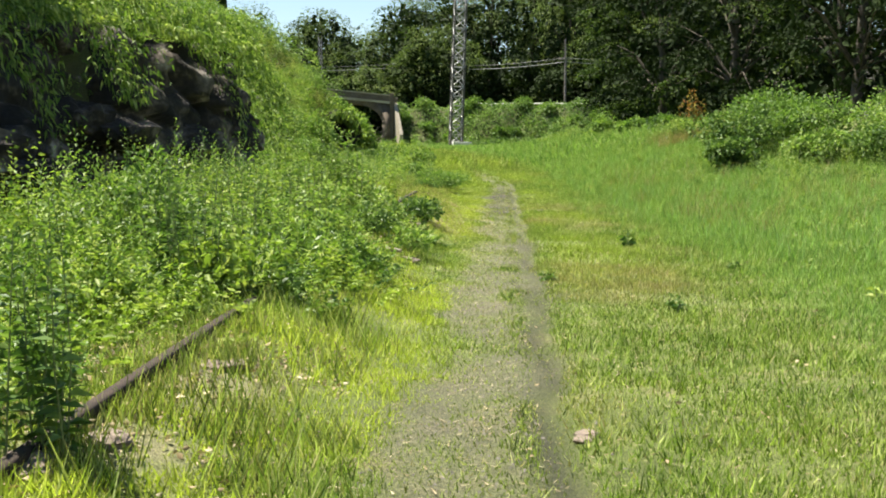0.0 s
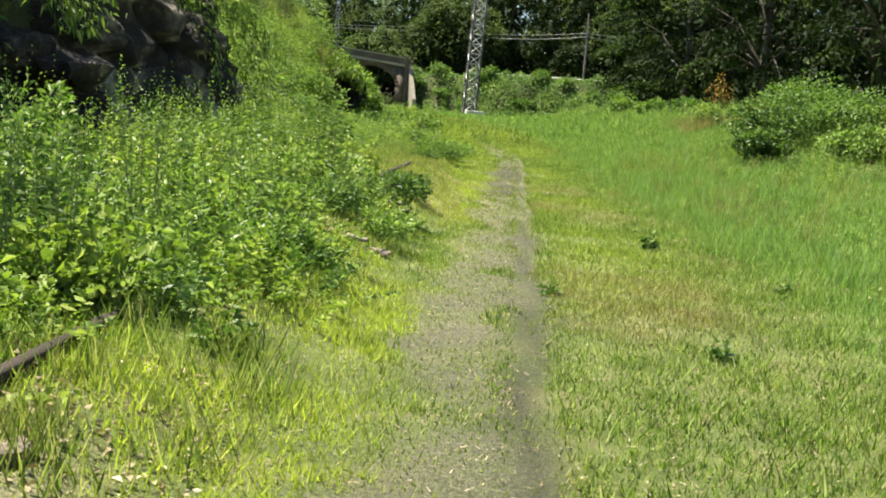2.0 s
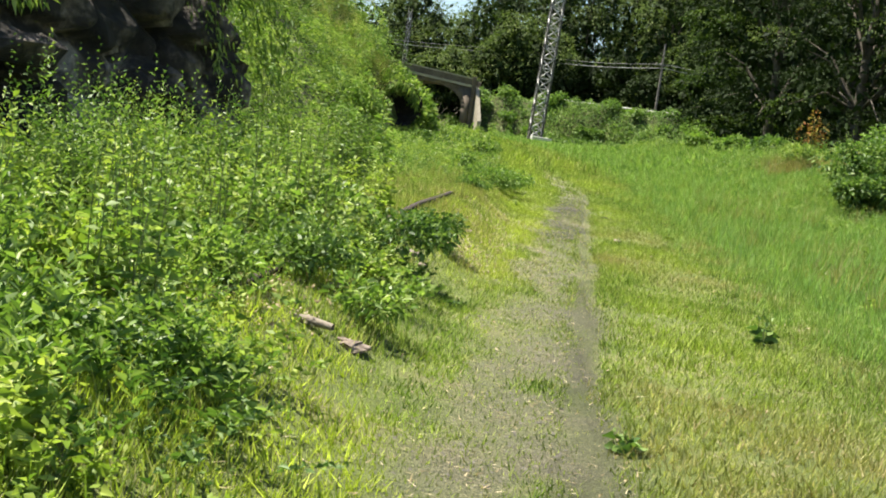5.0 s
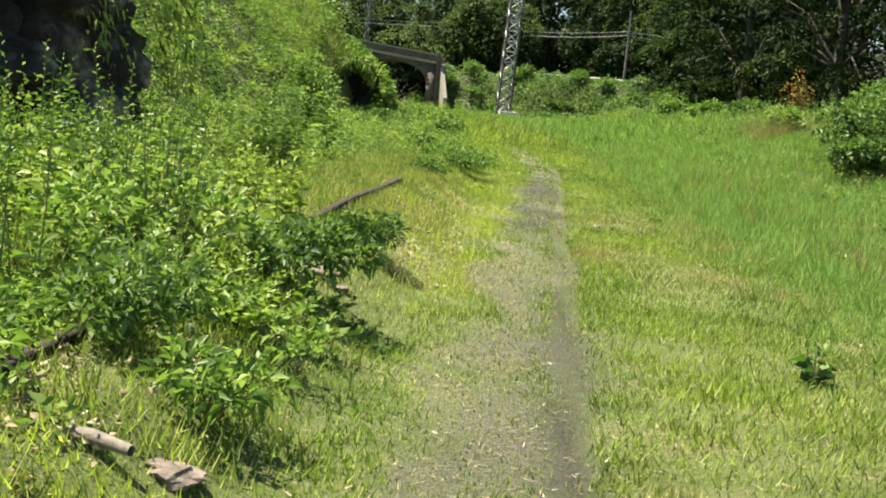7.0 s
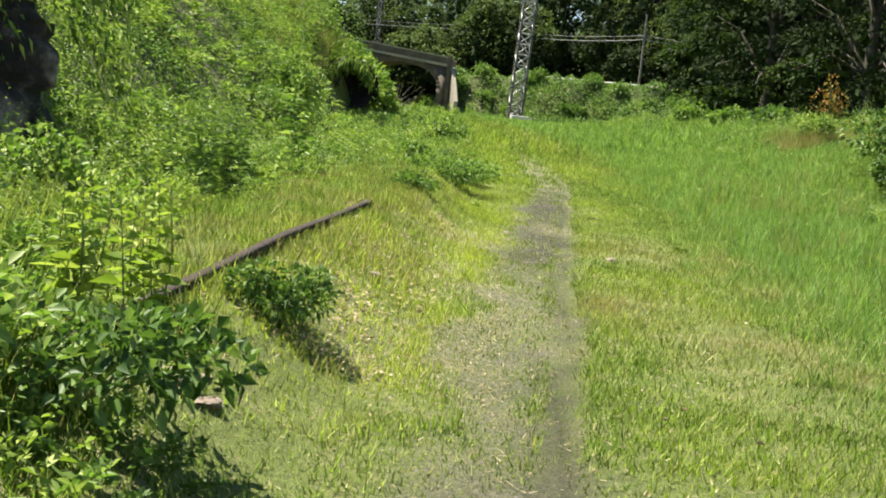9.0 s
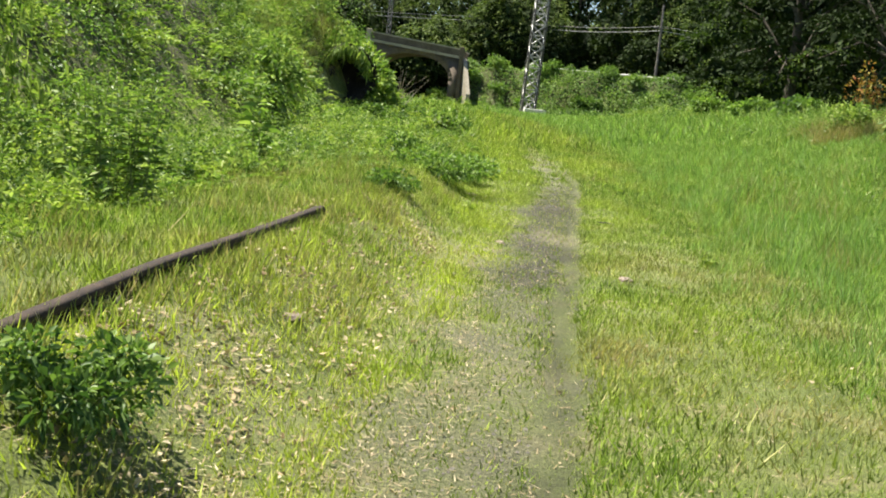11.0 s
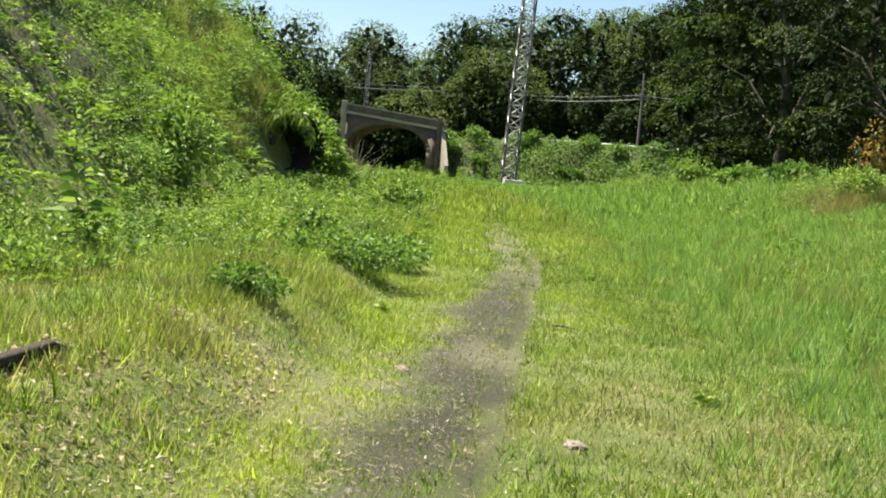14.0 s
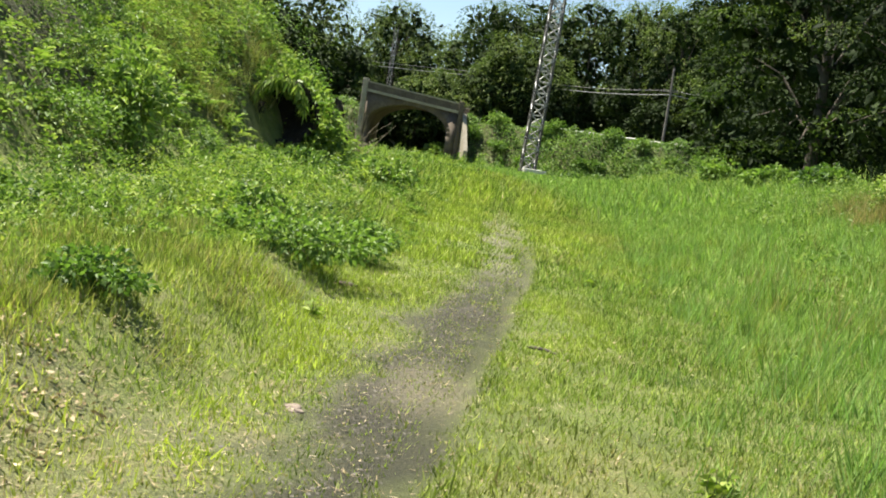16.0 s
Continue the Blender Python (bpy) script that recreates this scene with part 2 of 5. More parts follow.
def ground_mat():
    m, nt, bsdf = node_mat("ground_soil")
    n1 = pos_noise(nt, 1.3, 5.0)
    n2 = pos_noise(nt, 35.0, 6.0, 0.75)
    soil = ramp(nt, [(0.35, (0.11, 0.14, 0.03)), (0.5, (0.15, 0.19, 0.04)), (0.7, (0.235, 0.225, 0.09))])
    nt.links.new(n1.outputs["Fac"], soil.inputs[0])
    grit = ramp(nt, [(0.3, (0.075, 0.068, 0.045)), (0.55, (0.145, 0.13, 0.09)), (0.75, (0.27, 0.245, 0.19))])
    nt.links.new(n2.outputs["Fac"], grit.inputs[0])
    col = soil.outputs[0]
    for key, tint in (("gravel", grit.outputs[0]), ("pale", (0.42, 0.35, 0.25)), ("shade_and_soil", (0.034, 0.031, 0.018)), ("litter_shade", (0.03, 0.028, 0.016))):
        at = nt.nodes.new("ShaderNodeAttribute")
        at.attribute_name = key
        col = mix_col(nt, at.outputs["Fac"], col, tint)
    fr = ramp(nt, [(0.3, (0.6, 0.6, 0.6)), (0.7, (1.3, 1.3, 1.3))])
    nt.links.new(n2.outputs["Fac"], fr.inputs[0])
    col = mix_col(nt, 1.0, col, fr.outputs[0], 'MULTIPLY')
    n3 = pos_noise(nt, 110.0, 3.0, 0.7)
    gr = ramp(nt, [(0.36, (0.5, 0.5, 0.48)), (0.5, (0.95, 0.95, 0.95)), (0.64, (1.6, 1.55, 1.45))])
    nt.links.new(n3.outputs["Fac"], gr.inputs[0])
    nt.links.new(mix_col(nt, 1.0, col, gr.outputs[0], 'MULTIPLY'), bsdf.inputs["Base Color"])
    bsdf.inputs["Roughness"].default_value = 0.95
    bump(nt, bsdf, n2.outputs["Fac"], 1.0, 0.04)
    return m


GROUND = ground_mat()


# ---------------------------------------------------------------- the lie of the land
def track_x(y):
    """Middle of the worn track."""
    return np.interp(y, [-20, 0, 20, 38, 46, 66, 93, 130], [-1.3, -0.1, 1.0, 1.95, 1.75, 1.2, -1.1, -7.0])


def ragged(x, y):
    """Signed distance from the track's middle, with a broken edge."""
    return x - track_x(y) + 0.30 * (vnoise(x * 4.6, y * 3.9, 131) - 0.5) + 0.34 * (vnoise(x * 1.7, y * 1.2, 133) - 0.5)


def rail_x(y):
    """Line of the old rail."""
    return np.interp(y, [-20, 5, 14, 20, 25, 36, 60], [-2.6, -1.72, -1.1, -0.8, -0.56, -0.7, -1.6])


def bank_foot(y):
    return np.interp(y, [0, 60, 63, 76, 120, 300], [-4.0, -4.2, -4.8, -15.0, -19.0, -24.0])


def rock_x(y):
    return -4.4 - 0.26 * np.maximum(25.0 - y, 0)


def rock_mask(y):
    return smooth(7, 10, y) * (1 - smooth(24.9, 26.0, y))


def bridge_gap(x):
    return smooth(-20.5, -18.6, x) * (1 - smooth(-8.0, -6.3, x))


def H(x, y):
    """Height of the ground."""
    x, y = np.asarray(x, float), np.asarray(y, float)
    z = np.interp(y, [-50, 0, 30, 40, 60, 100, 150, 210, 400], [0, 0, 0.02, 0.22, 0.5, 1.1, 1.7, 2.2, 3.0])
    rx = rail_x(y)
    hb = np.interp(y, [0, 6, 13, 20, 32, 60], [0.12, 0.2, 0.34, 0.42, 0.45, 0.5])
    z = z + hb * smooth(rx + 1.15, rx + 0.1, x) * (1 - smooth(60, 90, y))
    right = np.maximum(x - 4.3, 0)
    k = np.interp(y, [5, 15, 25, 36, 46, 70, 110, 140], [0, 0.03, 0.06, 0.14, 0.31, 0.27, 0.16, 0.06])
    z = z + k * np.where(right < 1, 0.5 * right * right, np.minimum(right, 7.5) - 0.5) + 0.05 * np.maximum(right - 7.5, 0) * smooth(5, 25, y)
    s = np.maximum(bank_foot(y) - x, 0)
    plain = np.where(s < 1, 0.5 * s * s, s - 0.5) * 1.12
    sr = np.maximum(rock_x(y) - x, 0)
    rocky = 2.9 * smooth(0.0, 0.35, sr) + 0.95 * np.maximum(sr - 0.35, 0)
    rm = rock_mask(y)
    up = plain * (1 - rm) + rocky * rm
    up = 11 * (1 - np.exp(-up / 11)) * 1.15
    z = z + up
    z = z + 0.05 * (vnoise(x * 0.9, y * 0.9, 3) - 0.5) + 0.4 * (vnoise(x * 0.25, y * 0.25, 9) - 0.5) * smooth(0, 3, s)
    z = z + 1.5 * np.exp(-((y - 54.5) / 4.0) ** 2) * smooth(-4.2, -5.8, x) * (1 - smooth(-7, -12, x) * 0.6)
    foot = 149.5 - 0.18 * x
    road = (1 - bridge_gap(x)) * smooth(foot, foot + 6.5, y)
    z = z * (1 - road) + road * np.maximum(z, 6.9)
    z = z + 9 * smooth(30, 90, x) * smooth(20, 60, y) + 12 * smooth(190, 330, y)
    tx = track_x(y)
    near = 1 - smooth(40, 70, y)
    # Worn track, and a shallow groove under the painted shadow stripe.
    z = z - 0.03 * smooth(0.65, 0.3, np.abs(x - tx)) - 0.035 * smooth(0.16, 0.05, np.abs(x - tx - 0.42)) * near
    return z


def hz(x, y):
    return float(H(np.array([x]), np.array([y]))[0])


def spread(lo, hi, fine_lo, fine_hi, step, grow):
    a = list(np.arange(fine_lo, fine_hi, step))
    s = step
    v = fine_hi
    while v < hi:
        a.append(v)
        s *= grow
        v += s
    a.append(hi)
    s, v, low = step, fine_lo - step, []
    while v > lo:
        low.append(v)
        s *= grow
        v -= s
    low.append(lo)
    return np.array(low[::-1] + a)


def bare_patch(x, y):
    """Bare brown spots beside the old rail."""
    n = 0.6 * (fbm(x * 2.4, y * 2.0, 81) - 0.5)
    a = smooth(1.1, 0.6, np.hypot((x + 1.28) / 0.4, (y - 6.35) / 0.9) + n)
    b = smooth(1.1, 0.6, np.hypot((x + 1.55) / 0.5, (y - 4.9) / 0.5) + n)
    c = 0.8 * smooth(1.1, 0.6, np.hypot((x + 1.15) / 0.4, (y - 13.6) / 0.6) + n)
    return np.maximum(np.maximum(a, b), c)


def build_ground():
    gx = spread(-900, 900, -8.0, 5.0, 0.19, 1.13)
    gy = spread(-700, 1500, 2.5, 44.0, 0.34, 1.06)
    gx = np.unique(np.round(np.concatenate([gx[(gx < -30) | (gx > 48)], gx[(gx > -8) & (gx < 5)], np.arange(-30, -8, 0.6), np.arange(5, 48, 0.8)]), 3))
    gy = np.unique(np.round(np.concatenate([gy[(gy < 44) | (gy > 172)], np.arange(44, 66, 0.5), np.arange(66, 140, 1.2), np.arange(140, 172, 0.7)]), 3))
    X, Y = np.meshgrid(gx, gy)
    Z = H(X, Y)
    nx, ny = len(gx), len(gy)
    v = np.stack([X.ravel(), Y.ravel(), Z.ravel()], 1)
    i = (np.arange(ny - 1)[:, None] * nx + np.arange(nx - 1)[None]).ravel()
    q = np.stack([i, i + 1, i + nx + 1, i + nx], 1)
    x, y = v[:, 0], v[:, 1]
    d = ragged(x, y)
    n = fbm(x * 1.4, y * 0.8, 11)
    gravel = smooth(0.62, 0.16, np.abs(d) + 0.9 * (n - 0.45)) * (1 - smooth(46, 70, y)) * (0.15 + 0.95 * fbm(x * 2.3, y * 1.9, 15))
    chaff = (0.18 * smooth(18, 20, y) * (1 - smooth(27, 29, y)) * smooth(0.44, 0.6, fbm(x * 1.3, y * 1.3, 77)) * smooth(rail_x(y) - 0.6, rail_x(y) + 0.3, x) * smooth(-0.35, -0.8, d))
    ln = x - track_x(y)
    # Shadow stripe beside the track painted dark, plus the track's own dark soil.
    shade_and_soil = np.maximum(0.85 * smooth(0.24, 0.0, np.abs(ln - 0.42 + 0.34 * (n - 0.5))) * np.clip(0.3 + 1.1 * n, 0, 1) * (1 - smooth(40, 46, y)),
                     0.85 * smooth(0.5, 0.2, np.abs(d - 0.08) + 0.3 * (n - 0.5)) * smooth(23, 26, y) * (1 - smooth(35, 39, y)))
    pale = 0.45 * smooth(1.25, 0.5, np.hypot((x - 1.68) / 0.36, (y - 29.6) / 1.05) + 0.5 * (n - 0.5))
    shade_and_soil = shade_and_soil * (1 - pale)
    soil = 0.38 * bare_patch(x, y)
    pale = np.maximum(np.maximum(pale, chaff), soil)
    # Dark litter under trees; on the banks also shade between growth, as colour.
    litter_shade = np.maximum(np.maximum(smooth(13, 20, x) * smooth(30, 50, y), 0.6 * smooth(147, 152, y)), smooth(0.5, 2.0, bank_foot(y) - x) * 0.75)
    me = fast_mesh("ground", v, q, [GROUND], {"gravel": gravel, "shade_and_soil": shade_and_soil, "pale": pale, "litter_shade": litter_shade}, flat=False)
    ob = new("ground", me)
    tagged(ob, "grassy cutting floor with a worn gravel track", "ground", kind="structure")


build_ground()


# ---------------------------------------------------------------- grass
def weed_edge(y):
    """Where the tall weeds of the rail bed end towards the track."""
    return np.interp(y, [0, 5, 7, 8.5, 10, 12, 12.8, 14.4, 15, 16.4, 17.2, 18.5, 20, 27, 30, 33, 37, 40, 60, 100],
                     [-2.4, -2.4, -2.0, -1.35, -0.85, -0.65, -1.15, -1.2, -0.6, -0.4, -1.1, -1.6, -1.95, -2.3, -1.6, -0.25, 0.15, 0.2, -0.4, -1.6])


def grass(name, x0, x1, y0, y1, density, h0, h1, w, label, keep=None, tall=None):
    n = int((x1 - x0) * (y1 - y0) * density)
    x, y = rng.uniform(x0, x1, n), rng.uniform(y0, y1, n)
    d = ragged(x, y)
    clump = fbm(x * 2.2, y * 2.2, 31)
    bare = smooth(0.60, 0.2, np.abs(d) + 0.9 * (fbm(x * 1.4, y * 0.8, 11) - 0.45)) * (1 - smooth(46, 70, y)) * (0.55 + 0.7 * fbm(x * 2.3, y * 1.9, 15))
    # Grass is thinned along the painted shadow stripe.
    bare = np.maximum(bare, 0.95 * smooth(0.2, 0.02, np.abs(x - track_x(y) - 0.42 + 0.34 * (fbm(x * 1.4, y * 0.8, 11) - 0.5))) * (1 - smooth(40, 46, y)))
    bare = np.maximum(bare, 0.9 * smooth(0.5, 0.2, np.abs(d - 0.08) + 0.3 * (fbm(x * 1.4, y * 0.8, 11) - 0.5)) * smooth(23, 26, y) * (1 - smooth(35, 39, y)))
    bare = np.maximum(bare, smooth(1.2, 0.7, np.hypot((x - 1.68) / 0.36, (y - 29.6) / 1.05)))
    bare = np.maximum(bare, bare_patch(x, y))
    worn = 0.55 * smooth(0.5, 0.68, fbm(x * 1.1, y * 1.1, 41)) * smooth(4.2, 2.5, x)
    chips = 0.5 * smooth(0.44, 0.58, fbm(x * 1.3, y * 1.3, 77)) * smooth(-2.2, -1.9, d) * smooth(-0.35, -0.8, d) * smooth(18.5, 20, y) * (1 - smooth(27, 29, y))
    ok = rng.uniform(0, 1, n) > np.maximum(bare * 0.66, np.maximum(worn, chips))
    ok &= rng.uniform(0, 1, n) < 0.35 + 1.1 * clump
    if keep is not None:
        ok &= keep(x, y)
    x, y, d, clump, bare = x[ok], y[ok], d[ok], clump[ok], bare[ok]
    n = len(x)
    h = rng.uniform(h0, h1, n) * (0.6 + 0.8 * clump) * (1 - 0.55 * bare)
    h = h * np.where(rng.uniform(0, 1, n) < 0.1, 1.7, 1.0)
    if tall is not None:
        h = h * tall(x, y)
    dry = (0.68 - 0.4 * smooth(22, 30, y)) * smooth(0.44, 0.68, fbm(x * 0.55 + 3, y * 0.4, 51)) * (0.35 + 0.9 * vnoise(x * 3, y * 2.2, 53)) * smooth(0.2, 0.9, d) * smooth(3.6, 2.0, d)
    dry = np.maximum(dry, 0.4 * (1 - 0.6 * smooth(27, 31, y)) * smooth(0.42, 0.62, fbm(x * 0.8, y * 0.5, 55)) * smooth(0.1, -0.9, d) * smooth(16, 20, y) * (1 - smooth(36, 40, y)))
    dry = np.clip(dry + 0.2 * bare + (rng.uniform(0, 1, n) < 0.08) * 0.6, 0, 0.95)
    yellow = smooth(0.25, 0.5, fbm(x * 0.7, y * 0.45, 61)) * smooth(-0.2, -0.6, d) * smooth(-2.4, -1.5, d) * 0.9 * (1 - 0.65 * smooth(27, 35, y))
    yellow = np.maximum(yellow, 0.3 * smooth(0.4, 0.65, fbm(x * 0.5, y * 0.3, 63)) * smooth(2.6, 1.4, d) * smooth(0.3, 0.8, d))
    lush = 0.65 * smooth(2.2, 3.6, d) * (0.5 + 0.5 * fbm(x * 0.4, y * 0.4, 71))
    v, t = blades(x, y, H(x, y) - 0.004, h, w * rng.uniform(0.6, 1.3, n) * (1 + np.minimum(h, 0.4)))
    rep = lambda a: np.repeat(a, 3)
    me = fast_mesh(name, v, t, [GRASS], {"dry": rep(dry), "yellow": rep(yellow * (1 - dry)), "lush": rep(lush * (1 - dry))})
    ob = new(name, me)
    tagged(ob, label, "grass", kind="stuff")


past_weeds = lambda x, y: x > weed_edge(y) - 1.1
tall_right = lambda x, y: 1 + 0.55 * smooth(2.6, 4.4, x - track_x(y)) + 0.45 * smooth(-0.9, -1.7, x - track_x(y)) + 0.9 * smooth(48, 60, y)
grass("grass", -2.6, 5.5, 2.6, 20, 2700, 0.03, 0.085, 0.0098, "short sunlit grass beside the gravel track", past_weeds, tall_right)
grass("grass", -2.6, 8.0, 20, 37, 2000, 0.03, 0.09, 0.0105, "short green and yellowed grass along the track", past_weeds, tall_right)
grass("grass", -2.0, 12.0, 37, 56, 640, 0.05, 0.14, 0.02, "longer bright green grass farther along", past_weeds, tall_right)
grass("grass", -5.0, 16.0, 56, 90, 160, 0.08, 0.2, 0.05, "meadow grass across the cutting", None, tall_right)
grass("grass", -18.0, 24.0, 90, 151, 55, 0.12, 0.34, 0.1, "rough grass before the road bank")
grass("grass", 5.5, 15.0, 3, 37, 340, 0.07, 0.14, 0.018, "long blue-green grass on the bank side", None, tall_right)


# ---------------------------------------------------------------- weeds, vines and bank cover
def weed_bed(name, clumps, y0, y1, reach, label, leaf=(0.05, 0.12), stems=16, per=15, hmul=1.0, edge=weed_edge, side=-1, mix=(0.58, 0.22, 0.2)):
    """Weeds in clumps of one kind each, of uneven height, with gaps between."""
    cy = rng.uniform(y0, y1, clumps)
    off = rng.uniform(0, 1, clumps) * reach
    cx = edge(cy) + side * off
    hc = (0.30 + 0.44 * np.clip(off, 0, 2.2)) * rng.uniform(0.4, 1.35, clumps) * hmul
    rc = rng.uniform(0.14, 0.36, clumps) * (0.6 + 0.7 * hmul)
    kind = rng.choice(3, clumps, p=mix)
    ls = rng.uniform(leaf[0], leaf[1], clumps)
    wid = rng.uniform(0.22, 0.6, clumps)
    c = np.repeat(np.arange(clumps), stems)
    n = len(c)
    o = rng.normal(0, 0.6, (n, 2)) * rc[c][:, None]
    x, y = cx[c] + o[:, 0], cy[c] + o[:, 1]
    h = hc[c] * rng.uniform(0.5, 1.0, n) * np.exp(-0.35 * (np.hypot(o[:, 0], o[:, 1]) / rc[c]) ** 2)
    base = np.stack([x, y, H(x, y)], 1)
    lean = o * 0.5 + rng.normal(0, 0.07, (n, 2))
    k = np.repeat(np.arange(n), per)
    u = np.tile(np.linspace(0.1, 1.0, per), n) ** 0.75
    p = base[k]
    p[:, :2] += lean[k] * (u ** 1.5)[:, None]
    p[:, 2] += u * h[k]
    a = np.tile(np.arange(per) * 2.4, n) + rng.uniform(0, 6.28, n)[k]
    ax = np.stack([np.cos(a), np.sin(a), rng.uniform(-0.1, 0.8, len(a)) + (u > 0.93) * 0.8], 1)
    size = ls[c][k] * rng.uniform(0.7, 1.25, len(k)) * np.interp(u, [0, 0.4, 1], [0.8, 1.15, 0.6])
    wk = np.array([0.29, 0.47, 0.42])[kind][c][k]
    size = size * np.array([1.2, 0.9, 0.85])[kind][c][k]
    ax[:, 2] += np.array([0.6, 0.15, 0.2])[kind][c][k]
    lv, lt = leaves(p, ax, size, wk, 0.3, 0.25)
    sv, st = blades(x, y, base[:, 2], h, np.full(n, 0.014), 0.12)
    which = np.concatenate([np.repeat(kind[c][k], 2), kind[c]])
    me = fast_mesh(name, np.concatenate([lv, sv]), np.concatenate([lt, st + len(lv)]), [WEED, YELLOW_LEAF, BUSH_LEAF], which=which)
    tagged(new(name, me), label, "weeds", kind="stuff")


weed_bed("weeds", 270, 4.5, 19, 3.6, "dense leafy green weeds over the old rail bed", (0.045, 0.11), 16, 20)
weed_bed("weeds", 220, 4.5, 19, 3.0, "low green undergrowth between the taller weeds", (0.04, 0.085), 12, 9, 0.45)
weed_bed("weeds", 135, 19, 28.5, 3.0, "dense leafy green weeds at the foot of the bank", (0.045, 0.105), 15, 18, hmul=0.85)
weed_bed("weeds", 190, 28.5, 40, 3.2, "leafy green weeds on the old rail bed", (0.05, 0.105), 13, 12, hmul=0.5)
weed_bed("weeds", 230, 19, 40, 3.0, "low green undergrowth at the foot of the bank", (0.06, 0.12), 8, 7, 0.35)
weed_bed("weeds", 180, 40, 66, 4.5, "low green weeds near the end of the bank", (0.08, 0.17), 14, 11, 0.4)
weed_bed("weeds", 170, 66, 146, 13, "low green growth towards the bridge", (0.16, 0.32), 14, 9, 0.8)
right_edge = lambda y: np.interp(y, [26, 36, 45, 60, 110, 150], [8.6, 7.4, 6.6, 7.4, 9.5, 11.0])
weed_bed("weeds", 170, 30, 75, 6.5, "pale green weeds along the wood's edge", (0.055, 0.12), 14, 11, 0.7, right_edge, 1, (0.85, 0.05, 0.1))
weed_bed("weeds", 130, 75, 135, 8.0, "pale green weeds along the wood's edge", (0.16, 0.3), 14, 9, 0.9, right_edge, 1, (0.6, 0.2, 0.2))


weed_bed("weeds", 75, 30, 38, 7.0, "tall mixed weeds before the bushes of the bank", (0.05, 0.1), 12, 11, 0.75, lambda y: 8.2 + 0 * y, 1, (0.55, 0.15, 0.3))
slope_edge = lambda y: np.interp(y, [14, 24, 36, 46], [4.6, 5.2, 6.0, 6.4])
weed_bed("weeds", 250, 15, 44, 6.0, "low mixed weeds in the long grass of the slope", (0.035, 0.085), 9, 8, 0.38, slope_edge, 1, (0.6, 0.15, 0.25))
weed_bed("weeds", 110, 8, 25.4, 1.6, "long weeds growing along the top of the rock face", (0.055, 0.11), 12, 13, 1.0, lambda y: rock_x(y) - 0.05, -1, (0.7, 0.2, 0.1))


def tufts(name, n, x0, x1, y0, y1, h0, h1, dry, label, along=None, free=False, lush=0.0, m=60):
    """Loose tufts of long grass."""
    cx, cy = np.repeat(rng.uniform(x0, x1, n), m), np.repeat(rng.uniform(y0, y1, n), m)
    if along is not None:
        cx = cx + along(cy)
    keep = (cx > weed_edge(cy) - 1.2) | free
    cx, cy = cx[keep], cy[keep]
    x, y = cx + rng.normal(0, 0.1, len(cx)), cy + rng.normal(0, 0.1, len(cx))
    h = rng.uniform(h0, h1, len(x))
    v, t = blades(x, y, H(x, y), h, np.full(len(x), 0.011), 0.45)
    d = np.repeat(np.clip(rng.normal(dry, 0.25, len(x)), 0, 0.9), 3)
    tagged(new(name, fast_mesh(name, v, t, [GRASS], {"dry": d, "yellow": d * 0, "lush": (1 - d) * lush})), label, "grass", kind="stuff")


tufts("grass_tufts", 120, -2.3, 0.1, 17.5, 33, 0.08, 0.22, 0.55, "long yellowing grass tufts along the rail")
tufts("grass_tufts", 60, -0.02, 0.3, 17.5, 31, 0.07, 0.17, 0.3, "grass growing up against the rail", rail_x)
tufts("grass_tufts", 22, -0.05, 0.3, 4, 8, 0.08, 0.2, 0.3, "grass growing up against the rail", rail_x)
tufts("grass_tufts", 45, -1.9, -0.5, 4, 9, 0.12, 0.32, 0.2, "long grass tufts by the rail")
tufts("grass_tufts", 40, -1.2, -0.2, 9.5, 14.5, 0.06, 0.17, 0.15, "short bright grass at the weeds' edge")
tufts("grass_tufts", 150, -1.6, -0.4, 15.2, 20.5, 0.2, 0.6, 0.2, "tall thin grey-green grass growing among the weeds", weed_edge, True)
tufts("grass_tufts", 110, -2.0, 0.1, 27, 41, 0.15, 0.4, 0.25, "tall thin grass among the weeds of the rail bed", weed_edge, True)
tufts("grass_tufts", 200, -8.5, -5.3, 46.5, 58, 0.5, 1.0, 0.42, "tall yellowing grass on the end of the bank", None, True)
tufts("dry_grass", 130, 10.2, 14.5, 42.5, 49, 0.25, 0.5, 0.75, "dry tan grass on the slope below the trees", None, True)
tufts("grass_tufts", 70, 4.5, 9.5, 22, 46, 0.2, 0.5, 0.05, "long blue-green grass tufts on the bank side")
tufts("grass_tufts", 620, 4.2, 11.0, 13, 46, 0.16, 0.52, 0.14, "long blue-green grass tufts on the bank side", None, True, 0.9, 46)
tufts("grass_tufts", 260, 3.2, 5.5, 14, 44, 0.1, 0.26, 0.12, "bright grass tufts at the edge of the mown strip", None, True, 0.6, 40)
tufts("seed_grass", 130, 5.0, 12.0, 17, 40, 0.3, 0.62, 0.7, "thin pinkish-brown seeding grass on the bank side", None, True, 0.0, 26)


